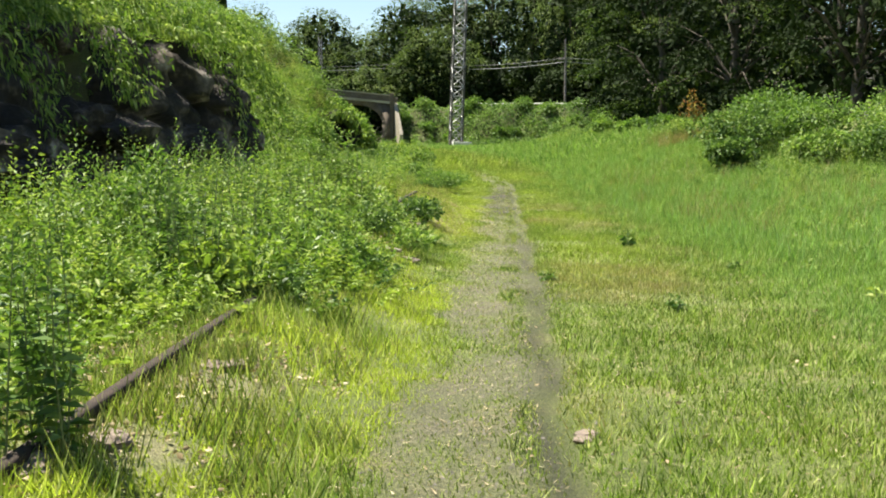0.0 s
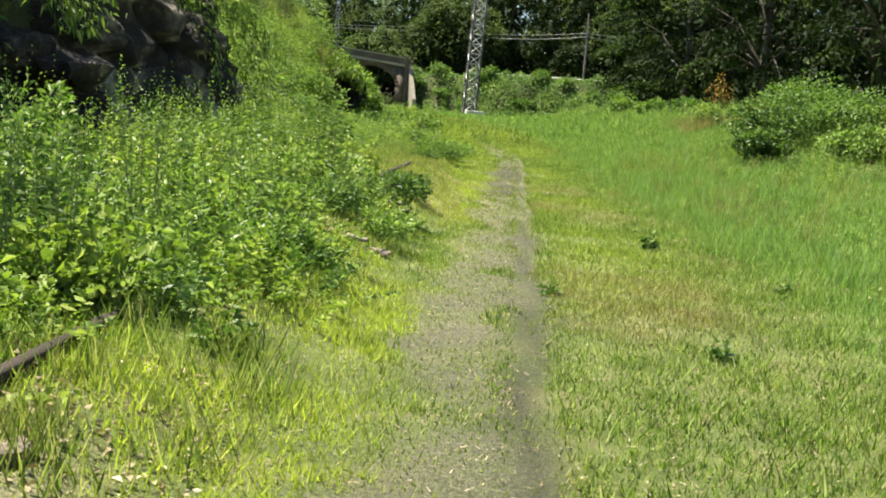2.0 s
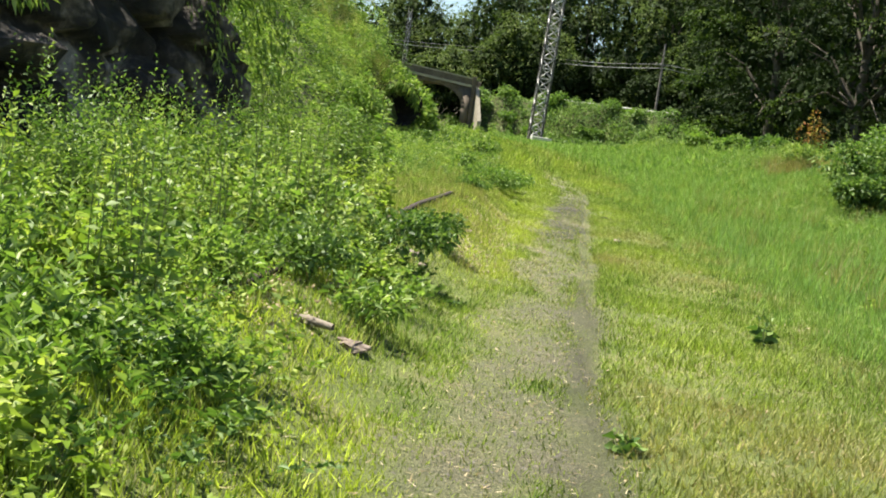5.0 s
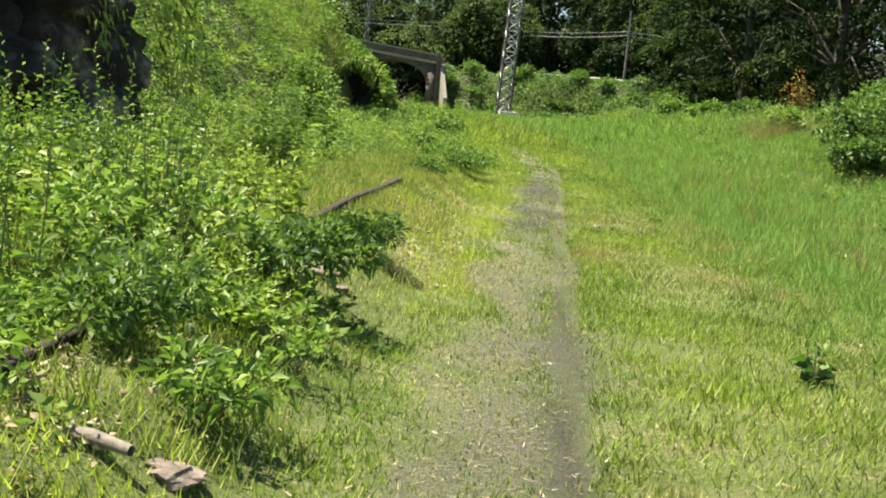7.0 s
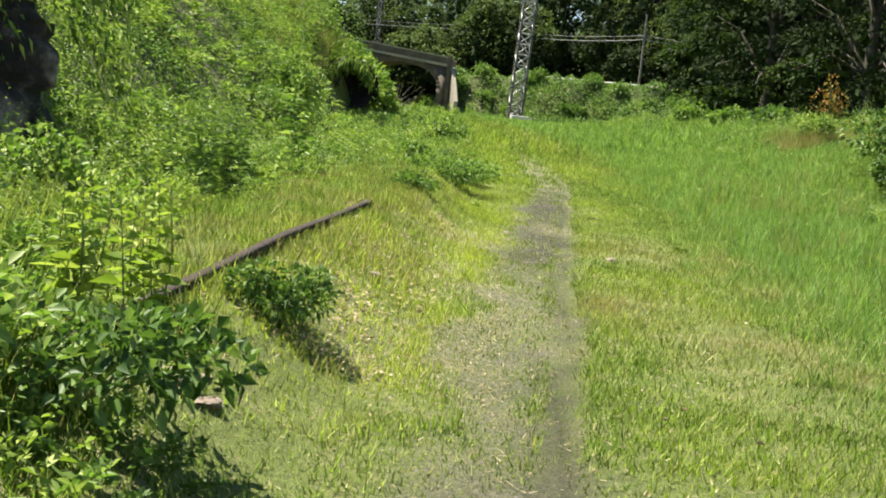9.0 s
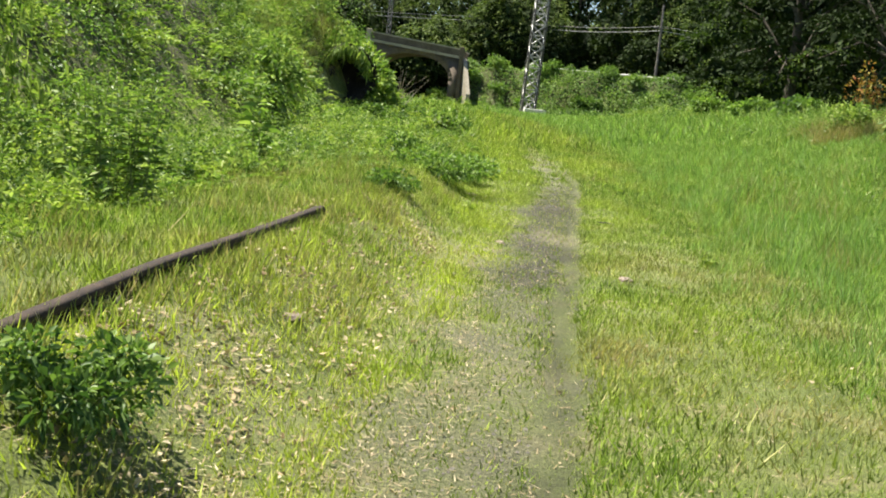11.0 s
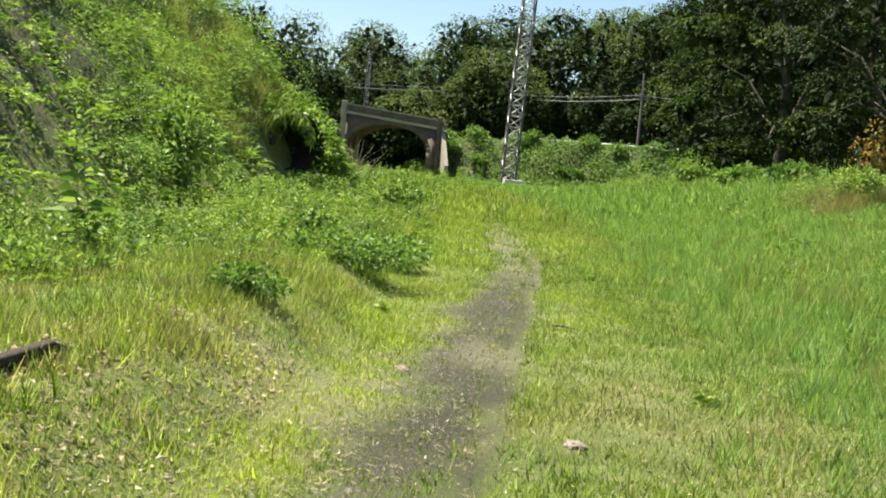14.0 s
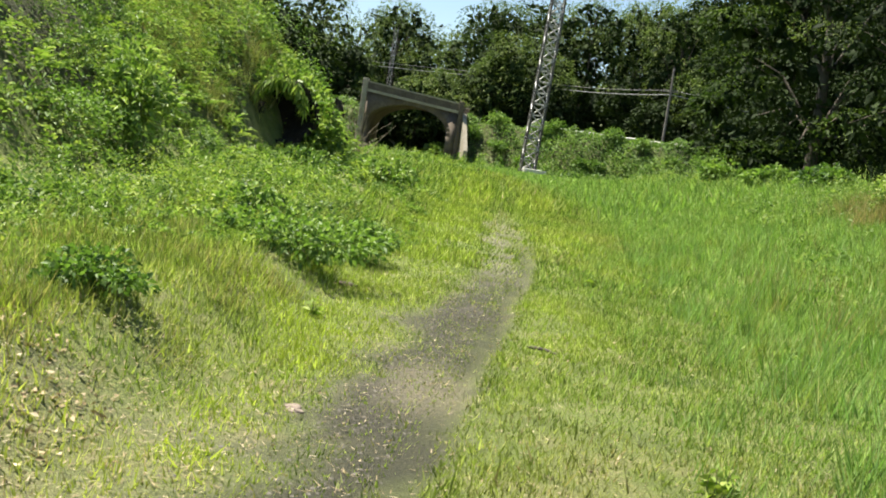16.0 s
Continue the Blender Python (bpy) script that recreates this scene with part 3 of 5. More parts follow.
def bank_cover(name, n, y0, y1, s0, s1, size, label, pile=0.9, bare_rock=True, mats=None):
    y = rng.uniform(y0, y1, n)
    s = rng.uniform(s0, s1, n)
    x = bank_foot(y) - s
    e = 0.15
    gx, gy = (H(x + e, y) - H(x - e, y)) / (2 * e), (H(x, y + e) - H(x, y - e)) / (2 * e)
    gx, gy = np.clip(gx, -1.6, 1.6), np.clip(gy, -1.6, 1.6)
    nrm = unit(np.stack([-gx, -gy, np.ones(n)], 1))
    mound = 0.6 * vnoise(s * 0.8 + 5, y * 0.7, 91) + 0.4 * vnoise(s * 1.9, y * 1.7, 93)
    sort = fbm(s * 0.35 + 9, y * 0.3, 97)
    ok = rng.uniform(0, 1, n) < 0.45 + 0.7 * smooth(0.36, 0.6, mound)
    if bare_rock:
        face = rock_mask(y) * (rock_x(y) - x > -1.0) * (rock_x(y) - x < 0.45)
        ok &= face < 0.3
        ok &= np.hypot((y - 50.8) / 1.6, (x + 4.7) / 0.9) > 1
    x, y, nrm, mound, sort = x[ok], y[ok], nrm[ok], mound[ok], sort[ok]
    n = len(x)
    depth = pile * (0.05 + 1.7 * np.clip(mound - 0.3, 0, 1)) * np.sqrt(rng.uniform(0, 1, n))
    p = np.stack([x, y, H(x, y)], 1) + nrm * depth[:, None]
    fern = (sort > 0.5) & (rng.uniform(0, 1, n) < 0.8)
    kind = np.where(fern, 0, np.where(sort < 0.37, 2, 1))
    kind = np.where(rng.uniform(0, 1, n) < 0.15, 1, kind)
    ax = nrm * 0.6 + rng.normal(0, 0.7, (n, 3)) + np.array([0.25, -0.1, -0.15]) + fern[:, None] * np.array([0.6, -0.3, 0.35])
    size = rng.uniform(*size, n) * np.where(fern, 1.5, 1.0)
    v, t = leaves(p, ax, size, 0.45, 0.25, 0.25)
    mats = mats or [VINE, WEED, BUSH_LEAF]
    tagged(new(name, fast_mesh(name, v, t, mats, which=np.repeat(kind, 2))), label, "vines", kind="stuff")


bank_cover("bank_vines", 38000, 9, 46, 0.0, 9, (0.05, 0.11), "dark low creepers covering the steep bank", 0.4, True, [VINE, VINE, BUSH_LEAF])
bank_cover("bank_vines", 14000, 46, 64, 0.0, 9.5, (0.07, 0.15), "dark low creepers covering the end of the bank", 0.4, True, [BUSH_LEAF, VINE, VINE])
bank_cover("bank_vines", 24000, 62, 150, 0.0, 10, (0.25, 0.5), "green growth on the bank beyond the stump", 0.9, False)


def bank_ferns(name, n, y0, y1, s0, s1, reach, label):
    """Arching feathery fronds in tussocks that stand out from the bank."""
    y, s = rng.uniform(y0, y1, n), rng.uniform(s0, s1, n)
    x = bank_foot(y) - s
    ok = (fbm(s * 0.6 + 9, y * 0.45, 97) > 0.42) & ~((rock_mask(y) > 0.3) & (rock_x(y) - x > -1.0) & (rock_x(y) - x < 0.3)) & ~((y > 48.5) & (y < 53) & (x > -5.7))
    x, y = x[ok], y[ok]
    fronds, per = 7, 15
    c = np.repeat(np.arange(len(x)), fronds)
    a = rng.uniform(0, 6.28, len(c))
    out = unit(np.stack([np.cos(a) * 0.75 + 0.55, np.sin(a) * 0.75 - 0.1, rng.uniform(0.5, 1.3, len(c))], 1))
    L = reach * rng.uniform(0.5, 1.15, len(x))[c] * rng.uniform(0.75, 1.1, len(c))
    k = np.repeat(np.arange(len(c)), per)
    u = np.tile(np.linspace(0.08, 1, per), len(c))
    p = np.stack([x, y, H(x, y)], 1)[c][k] + out[k] * (L[k] * u)[:, None]
    p[:, 2] -= 0.45 * L[k] * u ** 2.2
    flip = np.where(np.arange(len(k)) % 2 == 0, 1.0, -1.0)[:, None]
    across = unit(np.cross(out, np.array([0, 0, 1.0])))[k] * flip
    ax = across + out[k] * 0.7 + rng.normal(0, 0.15, p.shape)
    size = 0.23 * L[k] * np.interp(u, [0, 0.3, 1], [0.6, 1.0, 0.3]) * rng.uniform(0.8, 1.2, len(k))
    v, t = leaves(p, ax, size, 0.3, 0.2, 0.25, unit(out[k] * 0.3 + np.array([0.1, 0, 0.9])))
    kind = rng.choice(3, len(x), p=(0.35, 0.12, 0.53))[c][k]
    tagged(new(name, fast_mesh(name, v, t, [VINE, YELLOW_LEAF, WEED], which=np.repeat(kind, 2))), label, "ferns", kind="stuff")


bank_ferns("bank_ferns", 760, 10, 46, 0.2, 7.5, 0.85, "feathery bright green ferns arching from the steep bank")
bank_ferns("bank_ferns", 320, 44, 63, 0.0, 7.5, 0.9, "feathery yellow-green growth on the end of the bank")


def bank_mounds(name, n, y0, y1, s0, s1, radius, size, per, label):
    """Cushions of growth standing out from the bank, of one kind each, leafy outside and dark beneath."""
    y, s = rng.uniform(y0, y1, n), s0 + (s1 - s0) * rng.uniform(0, 1, n) ** 0.85
    x = bank_foot(y) - s
    ok = ~((rock_mask(y) > 0.3) & (rock_x(y) - x > -1.3) & (rock_x(y) - x < 0.35)) & ~((y > 44) & (y < 53) & (x > -6.1))
    x, y = x[ok], y[ok]
    n = len(x)
    r = rng.uniform(*radius, n)
    kind = rng.choice(4, n, p=(0.34, 0.34, 0.24, 0.08))
    c = np.repeat(np.arange(n), per)
    d = unit(rng.normal(size=(len(c), 3)) + np.array([0.35, -0.15, 0.55]))
    lump = 0.75 + 0.5 * vnoise(d[:, 0] * 2.3 + c * 3.7, d[:, 1] * 2.3 + d[:, 2] * 1.9, 141)
    shape = np.array([[1.0, 1.0, 0.85], [0.8, 0.9, 1.1], [1.1, 1.2, 0.7], [0.7, 0.7, 1.35]])[kind][c]
    p = np.stack([x + 0.15, y, H(x, y) + 0.15 * r], 1)[c] + d * shape * (r[c] * lump * rng.uniform(0.72, 1.05, len(c)))[:, None]
    long = np.array([1.5, 0.95, 1.15, 1.7])[kind][c]
    wid = np.array([0.2, 0.55, 0.42, 0.16])[kind][c]
    ax = d * np.array([0.7, 0.7, 0.3]) + rng.normal(0, 0.45, d.shape) + np.array([0.25, -0.05, 0.1])
    v, t = leaves(p, ax, rng.uniform(*size, len(c)) * long, wid, 0.25, 0.3, unit(d + np.array([0, 0, 0.4])))
    me = fast_mesh(name, v, t, [VINE, BUSH_LEAF, HEDGE, WEED], which=np.repeat(kind[c], 2))
    tagged(new(name, me), label, "vines", kind="stuff")


bank_mounds("bank_growth", 110, 9, 30, 0.2, 7.5, (0.35, 0.9), (0.035, 0.08), 480, "cushions of ferns and creepers on the steep bank")
bank_mounds("bank_growth", 128, 29, 52, 0.1, 8.0, (0.4, 1.1), (0.045, 0.1), 520, "shaggy green creepers and ferns on the steep bank")
bank_mounds("bank_growth", 64, 51, 64, 0.0, 8.0, (0.5, 1.2), (0.065, 0.135), 420, "shaggy green creepers on the end of the bank")


def road_bank(n):
    x = np.concatenate([rng.uniform(-7.4, 48, n), rng.uniform(-40, -19.5, n // 5)])
    u = rng.uniform(-0.3, 1.12, len(x))
    y = 149.5 - 0.18 * x + 6.5 * u
    mound = 0.55 * vnoise(x * 0.5, u * 2.2, 95) + 0.45 * vnoise(x * 1.1, u * 5, 96)
    ok = rng.uniform(0, 1, len(x)) < 0.3 + 1.2 * smooth(0.3, 0.55, mound)
    x, y, mound = x[ok], y[ok], mound[ok]
    n = len(x)
    p = np.stack([x, y, H(x, y)], 1)
    p += np.array([0, -0.6, 0.9]) * (2.6 * np.clip(mound - 0.2, 0, 1) * np.sqrt(rng.uniform(0, 1, n)))[:, None]
    ax = rng.normal(0, 0.7, (n, 3)) + np.array([0, -0.4, 0.35])
    v, t = leaves(p, ax, rng.uniform(0.18, 0.42, n), 0.5, 0.25, 0.15, np.tile([0.0, -0.5, 0.8], (n, 1)))
    tagged(new("road_bank_vines", fast_mesh("road_bank_vines", v, t, [HEDGE])), "dense green creeper covering the road embankment", "vines", kind="stuff")


road_bank(42000)


# ---------------------------------------------------------------- rock face and hollow
def rock_block(x, y, z, sx, sy, sz, seed, label, group="rocks of the bank", mat=ROCK):
    bm = bmesh.new()
    bmesh.ops.create_icosphere(bm, subdivisions=3, radius=1.0)
    off = Vector((seed * 7.3, seed * 3.1, seed * 1.7))
    for v in bm.verts:
        c = v.co.copy()
        f = 1 + 0.5 * noise.noise(c * 1.1 + off) + 0.22 * noise.noise(c * 2.7 + off)
        q = Vector([round(k * 2.2) / 2.2 * 0.45 + k * 0.55 for k in c])
        v.co = Vector((q.x * sx, q.y * sy, q.z * sz)) * f
    me = bpy.data.meshes.new("rock")
    bm.to_mesh(me)
    bm.free()
    me.materials.append(mat)
    ob = new("rock", me)
    ob.matrix_basis = pose(x, y, z, 0, 0, seed * 37)
    return tagged(ob, label, "rock", group)


def rock_face():
    """The broken rock wall of the bank, below hanging growth."""
    ys, us = np.arange(7.5, 25.9, 0.06), np.linspace(0, 1, 48)
    Y, U = np.meshgrid(ys, us)
    X0 = rock_x(Y)
    low, top = H(X0 + 0.8, Y) - 0.3, H(X0 - 0.55, Y) - 0.1 + 0.7 * (fbm(Y * 0.9, 0 * Y, 119) - 0.45)
    Z = low + (top - low) * U
    bed = 1.35 * Z + 0.3 * Y + 1.3 * (fbm(Y * 0.55, Z * 0.4, 101) - 0.5)
    step = np.floor(bed) + smooth(0.55, 1.0, bed - np.floor(bed))
    joint = 0.55 * Y - 0.25 * Z + 0.9 * (fbm(Y * 0.5 + 7, Z * 0.5, 103) - 0.5)
    block = vnoise(np.floor(joint * 1.7) * 5.3, np.floor(bed) * 3.1, 115)
    cleft = smooth(0.12, 0.02, np.abs(joint * 1.7 - np.round(joint * 1.7)))
    inset = 0.28 * (step - 1.35 * low - 0.3 * Y) + 0.95 * (block - 0.5) + 0.3 * cleft + 0.16 * (vnoise(Y * 4.2, Z * 3.6, 117) - 0.5) + 0.5 * (fbm(Y * 0.9, Z * 0.8, 119) - 0.5)
    X = X0 + 1.0 - inset * (1 - 0.5 * smooth(23.2, 24.8, Y)) - 1.5 * smooth(23.8, 25.8, Y)
    v = np.stack([X.ravel(), (Y + 0.12 * (vnoise(Y * 3, Z * 3, 107) - 0.5)).ravel(), Z.ravel()], 1)
    n = len(ys)
    i = (np.arange(len(us) - 1)[:, None] * n + np.arange(n - 1)[None]).ravel()
    q = np.stack([i, i + 1, i + n + 1, i + n], 1)
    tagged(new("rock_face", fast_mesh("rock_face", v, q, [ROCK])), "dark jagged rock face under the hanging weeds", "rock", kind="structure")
    m = 17000
    y = rng.uniform(7.5, 26.0, m)
    w = fbm(y * 0.9, 0 * y, 111)
    ok = rng.uniform(0, 1, m) < 0.12 + 1.3 * smooth(0.36, 0.56, w)
    y, w = y[ok], w[ok]
    m = len(y)
    f = rng.uniform(-0.5, 1, m)
    x = rock_x(y) + 0.2 + 0.75 * np.maximum(f, 0) + 0.5 * np.minimum(f, 0) + rng.normal(0, 0.13, m)
    z = H(rock_x(y) - 0.6, y) + 0.1 - 1.9 * f * np.where(f > 0, smooth(0.2, 0.9, vnoise(y * 1.7, 0 * y, 113)) + 0.08, 0.6)
    ax = np.stack([rng.normal(0.4, 0.4, m), rng.normal(-0.1, 0.4, m), rng.normal(-0.5, 0.6, m)], 1)
    v, t = leaves(np.stack([x, y, z], 1), ax, rng.uniform(0.06, 0.16, m), 0.3, 0.25, 0.4)
    tagged(new("hanging_weeds", fast_mesh("hanging_weeds", v, t, [VINE])), "pale green weeds hanging over the rock face", "weeds", kind="stuff")


rock_face()
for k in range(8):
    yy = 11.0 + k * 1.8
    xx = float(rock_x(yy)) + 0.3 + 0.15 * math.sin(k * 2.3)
    rock_block(xx, yy, hz(xx + 0.8, yy) + 0.7 + 0.9 * (0.5 + 0.5 * math.sin(k * 2.1)), 0.4, 0.6 + 0.2 * math.sin(k), 0.28, k + 31, "mottled grey ledge of rock under hanging weeds")


for bx, by, bz, br, k in [(-6.5, 14.4, 1.4, 0.7, 71), (-6.1, 15.9, 1.1, 0.55, 72), (-5.3, 18.9, 1.7, 0.6, 73)]:
    rock_block(bx, by, bz, br * 0.7, br * 1.5, br * 0.5, k, "weathered block standing out of the rock face", "blocks of the rock face")


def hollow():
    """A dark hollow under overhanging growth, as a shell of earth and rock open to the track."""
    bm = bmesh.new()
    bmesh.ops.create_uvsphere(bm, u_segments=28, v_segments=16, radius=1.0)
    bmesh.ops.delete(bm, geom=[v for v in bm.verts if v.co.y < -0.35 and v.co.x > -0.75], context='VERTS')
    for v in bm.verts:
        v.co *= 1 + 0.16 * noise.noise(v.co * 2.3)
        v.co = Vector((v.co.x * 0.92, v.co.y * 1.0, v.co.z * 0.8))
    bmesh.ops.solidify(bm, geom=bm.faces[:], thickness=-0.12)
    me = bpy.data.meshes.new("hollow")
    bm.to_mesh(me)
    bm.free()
    me.materials.append(EARTH_SHADED)
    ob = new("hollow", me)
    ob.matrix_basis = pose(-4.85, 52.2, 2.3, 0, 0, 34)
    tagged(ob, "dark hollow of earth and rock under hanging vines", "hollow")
    n = 12000
    d = unit(rng.normal(size=(n, 3)))
    d[:, 2] = np.abs(d[:, 2])
    lump = 1 + 0.45 * (fbm(d[:, 0] * 2 + 7, d[:, 1] * 2 + d[:, 2] * 2, 121) - 0.5)
    p = np.array([-5.2, 53.1, 0.9]) + d * np.array([1.7, 2.0, 2.75]) * (lump * rng.uniform(0.72, 1.08, n))[:, None]
    edge = 0.35 * (fbm(p[:, 0] * 3, p[:, 2] * 3, 127) - 0.5)
    mouth = np.hypot((p[:, 0] + 4.72) / 0.9, (p[:, 2] - 2.2) / 0.95) + edge + rng.normal(0, 0.06, n)
    keep = (p[:, 1] > 52.6) | (mouth > 1)
    p, d = p[keep], d[keep]
    v, t = leaves(p, d * 0.6 + rng.normal(0, 0.5, d.shape) + np.array([0.1, -0.1, 0.5]), rng.uniform(0.14, 0.36, len(d)), 0.28, 0.25, 0.35)
    tagged(new("vine_mound", fast_mesh("vine_mound", v, t, [VINE, WEED, BUSH_LEAF], which=np.repeat(rng.choice(3, len(v) // 4, p=(0.5, 0.35, 0.15)), 2))), "mound of sunlit vines around the dark hollow", "vines", kind="stuff")
    m = 420
    b = rng.uniform(0.1, math.pi - 0.1, m)
    p = np.stack([-4.72 + 0.72 * np.cos(b), 51.3 - rng.uniform(0, 0.3, m), 2.3 + 0.85 * np.sin(b) + rng.normal(0, 0.07, m)], 1)
    v, t = leaves(p, rng.normal(0, 0.4, (m, 3)) + np.array([0.0, -0.3, -0.9]), rng.uniform(0.12, 0.34, m), 0.25, 0.25, 0.35)
    tagged(new("hanging_vines", fast_mesh("hanging_vines", v, t, [VINE])), "pale green vines hanging over the dark hollow", "vines", kind="stuff")


hollow()


# ---------------------------------------------------------------- shrubs and single weeds
def shrub(name, x, y, r, h, n, size, material, label, category="bush", group="", dense=0.8, width=0.5, rise=0.0):
    """A bush: stems from the root, leaves in uneven clumps."""
    root = thing(name, x, y, hz(x, y) - 0.01, label, category, group)
    m = max(6, int(11 * dense + r * 9))
    cl = unit(rng.normal(size=(m, 3)))
    cl[:, 2] = np.abs(cl[:, 2])
    cc = cl * np.array([r, r, h * 0.62]) * rng.uniform(0.35, 0.8, (m, 1)) + np.array([0, 0, h * (0.3 + rise)])
    st = []
    for k in range(m):
        e = cc[k]
        pts = [np.zeros(3), e * np.array([0.35, 0.35, 0.55]), e]
        st.append(tube_arrays(pts, [0.012 * h + 0.004, 0.009 * h + 0.003, 0.003], 5))
    v, q = join_arrays(st)
    part("stem", fast_mesh("stem", v, q, [STEM]), None, root)
    idx = rng.integers(0, m, n)
    d = unit(rng.normal(size=(n, 3)))
    cr = rng.uniform(0.22, 0.48, m)[idx][:, None]
    p = cc[idx] + d * cr * np.array([r, r, h * 0.55]) * np.cbrt(rng.uniform(0.3, 1, (n, 1)))
    p[:, 2] = np.maximum(p[:, 2], 0.03 + rng.uniform(0, 0.05, n))
    v, t = leaves(p, d * 0.8 + rng.normal(0, 0.45, (n, 3)) + np.array([0, 0, 0.25]), rng.uniform(*size, n), width, 0.25, 0.25, unit(d + np.array([0, 0, 0.5])))
    part("foliage", fast_mesh("foliage", v, t, [material]), None, root)
    return root


def tall_weed(name, x, y, h, stems, leaf, per, label, material=WEED, group="", spread_r=0.12, width=0.36, category="weed"):
    """Upright stems with leaves set round them in a spiral."""
    root = thing(name, x, y, hz(x, y) - 0.01, label, category, group)
    lp, la, ls = [], [], []
    for k in range(stems):
        a = rng.uniform(0, 6.28)
        r = spread_r * math.sqrt(rng.uniform(0, 1))
        b = np.array([r * math.cos(a), r * math.sin(a), 0])
        hk = h * rng.uniform(0.75, 1.0)
        tip = b + np.array([rng.normal(0, 0.07) * h, rng.normal(0, 0.07) * h, hk])
        mid = (b + tip) / 2 + np.array([rng.normal(0, 0.02), rng.normal(0, 0.02), 0])
        v, q = tube_arrays([b, mid, tip], [0.0055, 0.0045, 0.002], 5)
        part("stem", fast_mesh("stem", v, q, [STEM]), None, root)
        u = np.linspace(0.1, 1, per)
        pts = b * (1 - u)[:, None] + tip * u[:, None]
        ang = np.arange(per) * 2.4 + a
        lp.append(pts)
        la.append(np.stack([np.cos(ang), np.sin(ang), np.interp(u, [0, 0.8, 1], [0.15, 0.5, 1.4])], 1))
        ls.append(leaf * np.interp(u, [0, 0.35, 1], [0.7, 1.1, 0.45]) * rng.uniform(0.8, 1.2, per))
    v, t = leaves(np.concatenate(lp), np.concatenate(la), np.concatenate(ls), width, 0.3, 0.3)
    part("foliage", fast_mesh("foliage", v, t, [material]), None, root)
    return root


tall_weed("tall_weed", -1.72, 4.6, 0.98, 12, 0.12, 34, "tall slender weed with dark narrow leaves by the rail", BUSH_LEAF, "", 0.22, 0.3)
shrub("yellow_bush", -1.75, 8.9, 0.62, 0.6, 620, (0.07, 0.12), YELLOW_LEAF, "low yellow-green leafy bush at the weed edge")
shrub("leafy_bush", -2.9, 10.6, 0.55, 1.25, 900, (0.06, 0.12), BUSH_LEAF, "tall leafy bush before the dark rock", rise=0.1, width=0.36)
shrub("leafy_bush", -3.3, 12.6, 0.5, 1.2, 800, (0.06, 0.12), WEED, "tall leafy bush before the dark rock", rise=0.1, width=0.36)
shrub("yellow_bush", -1.9, 12.6, 0.5, 0.55, 420, (0.06, 0.11), YELLOW_LEAF, "pale yellow-green bush among taller weeds")
shrub("green_bush", -0.62, 16.5, 0.62, 0.62, 1300, (0.05, 0.1), BUSH_LEAF, "dense dark green bush beside the track")
shrub("green_bush", -1.5, 16.0, 0.8, 0.8, 1200, (0.06, 0.11), WEED, "broad leafy green bush over the rail")
shrub("round_bush", -0.32, 18.75, 0.36, 0.44, 1500, (0.035, 0.07), BUSH_LEAF, "small rounded dark green bush by the rail", width=0.4)
tall_weed("tall_weed", -1.05, 17.9, 0.78, 14, 0.14, 24, "upright yellow-green weed at the rail", YELLOW_LEAF, "", 0.3)
for k in range(34):
    wy = 8.2 + 0.3 * k + 0.5 * math.sin(k * 2.7)
    wx = float(weed_edge(wy)) - 0.55 - 1.9 * (0.5 + 0.5 * math.sin(k * 4.1))
    tall_weed("leafy_weed", wx, wy, 0.75 + 0.4 * (0.5 + 0.5 * math.sin(k * 1.9)), 9, 0.1 + 0.03 * math.sin(k * 3.3), 22, ("upright pale green leafy weed in the overgrown bed", "upright dark green leafy weed in the overgrown bed", "upright yellow-green leafy weed in the overgrown bed")[k % 3],
              (WEED, BUSH_LEAF, YELLOW_LEAF)[k % 3], "upright weeds of the rail bed", 0.2, 0.3 + 0.12 * math.sin(k * 5.3))
for wx, wy, wz in [(-2.41, 17.0, 1.64), (-1.9, 17.0, 1.68), (-2.11, 17.0, 1.5), (-2.64, 16.9, 1.42), (-2.25, 17.3, 1.46)]:
    tall_weed("tall_weed", wx, wy, (wz - hz(wx, wy)) * 1.1, 3, 0.1, 46, "tall pale spire of leafy weed against the dark rock", WEED, "spires against the rock", 0.05, 0.28)
tall_weed("upright_bush", -2.25, 24.4, 1.2, 34, 0.13, 36, "upright bush of slender leafy green stems", WEED, "", 0.42, 0.26, "bush")
shrub("leafy_clump", -0.42, 13.95, 0.3, 0.42, 420, (0.05, 0.1), WEED, "low leafy clump beside the scrap timber", width=0.35)
shrub("leafy_clump", -0.9, 14.35, 0.45, 0.55, 700, (0.05, 0.1), BUSH_LEAF, "low dark leafy clump beside the rail", width=0.35)
shrub("leafy_clump", -1.35, 13.5, 0.4, 0.5, 560, (0.05, 0.1), WEED, "low leafy clump beside the rail", width=0.35)
shrub("green_bush", -3.0, 21.5, 0.6, 0.8, 900, (0.06, 0.12), WEED, "green bush at the foot of the bank")
tall_weed("large_leaf_weed", -2.42, 30.2, 1.5, 3, 0.3, 20, "tall weed with large drooping leaves", WEED, "", 0.12, 0.27)
shrub("green_bush", -0.05, 33.4, 1.0, 0.8, 2600, (0.05, 0.11), HEDGE, "spreading green bush beside the track", rise=-0.16)
shrub("green_bush", -0.9, 34.5, 0.7, 0.6, 1200, (0.06, 0.12), WEED, "spreading green bush on the rail bed", rise=-0.16)
shrub("green_bush", 0.1, 35.8, 0.8, 0.6, 1300, (0.06, 0.11), HEDGE, "low green bush beside the track", rise=-0.16)
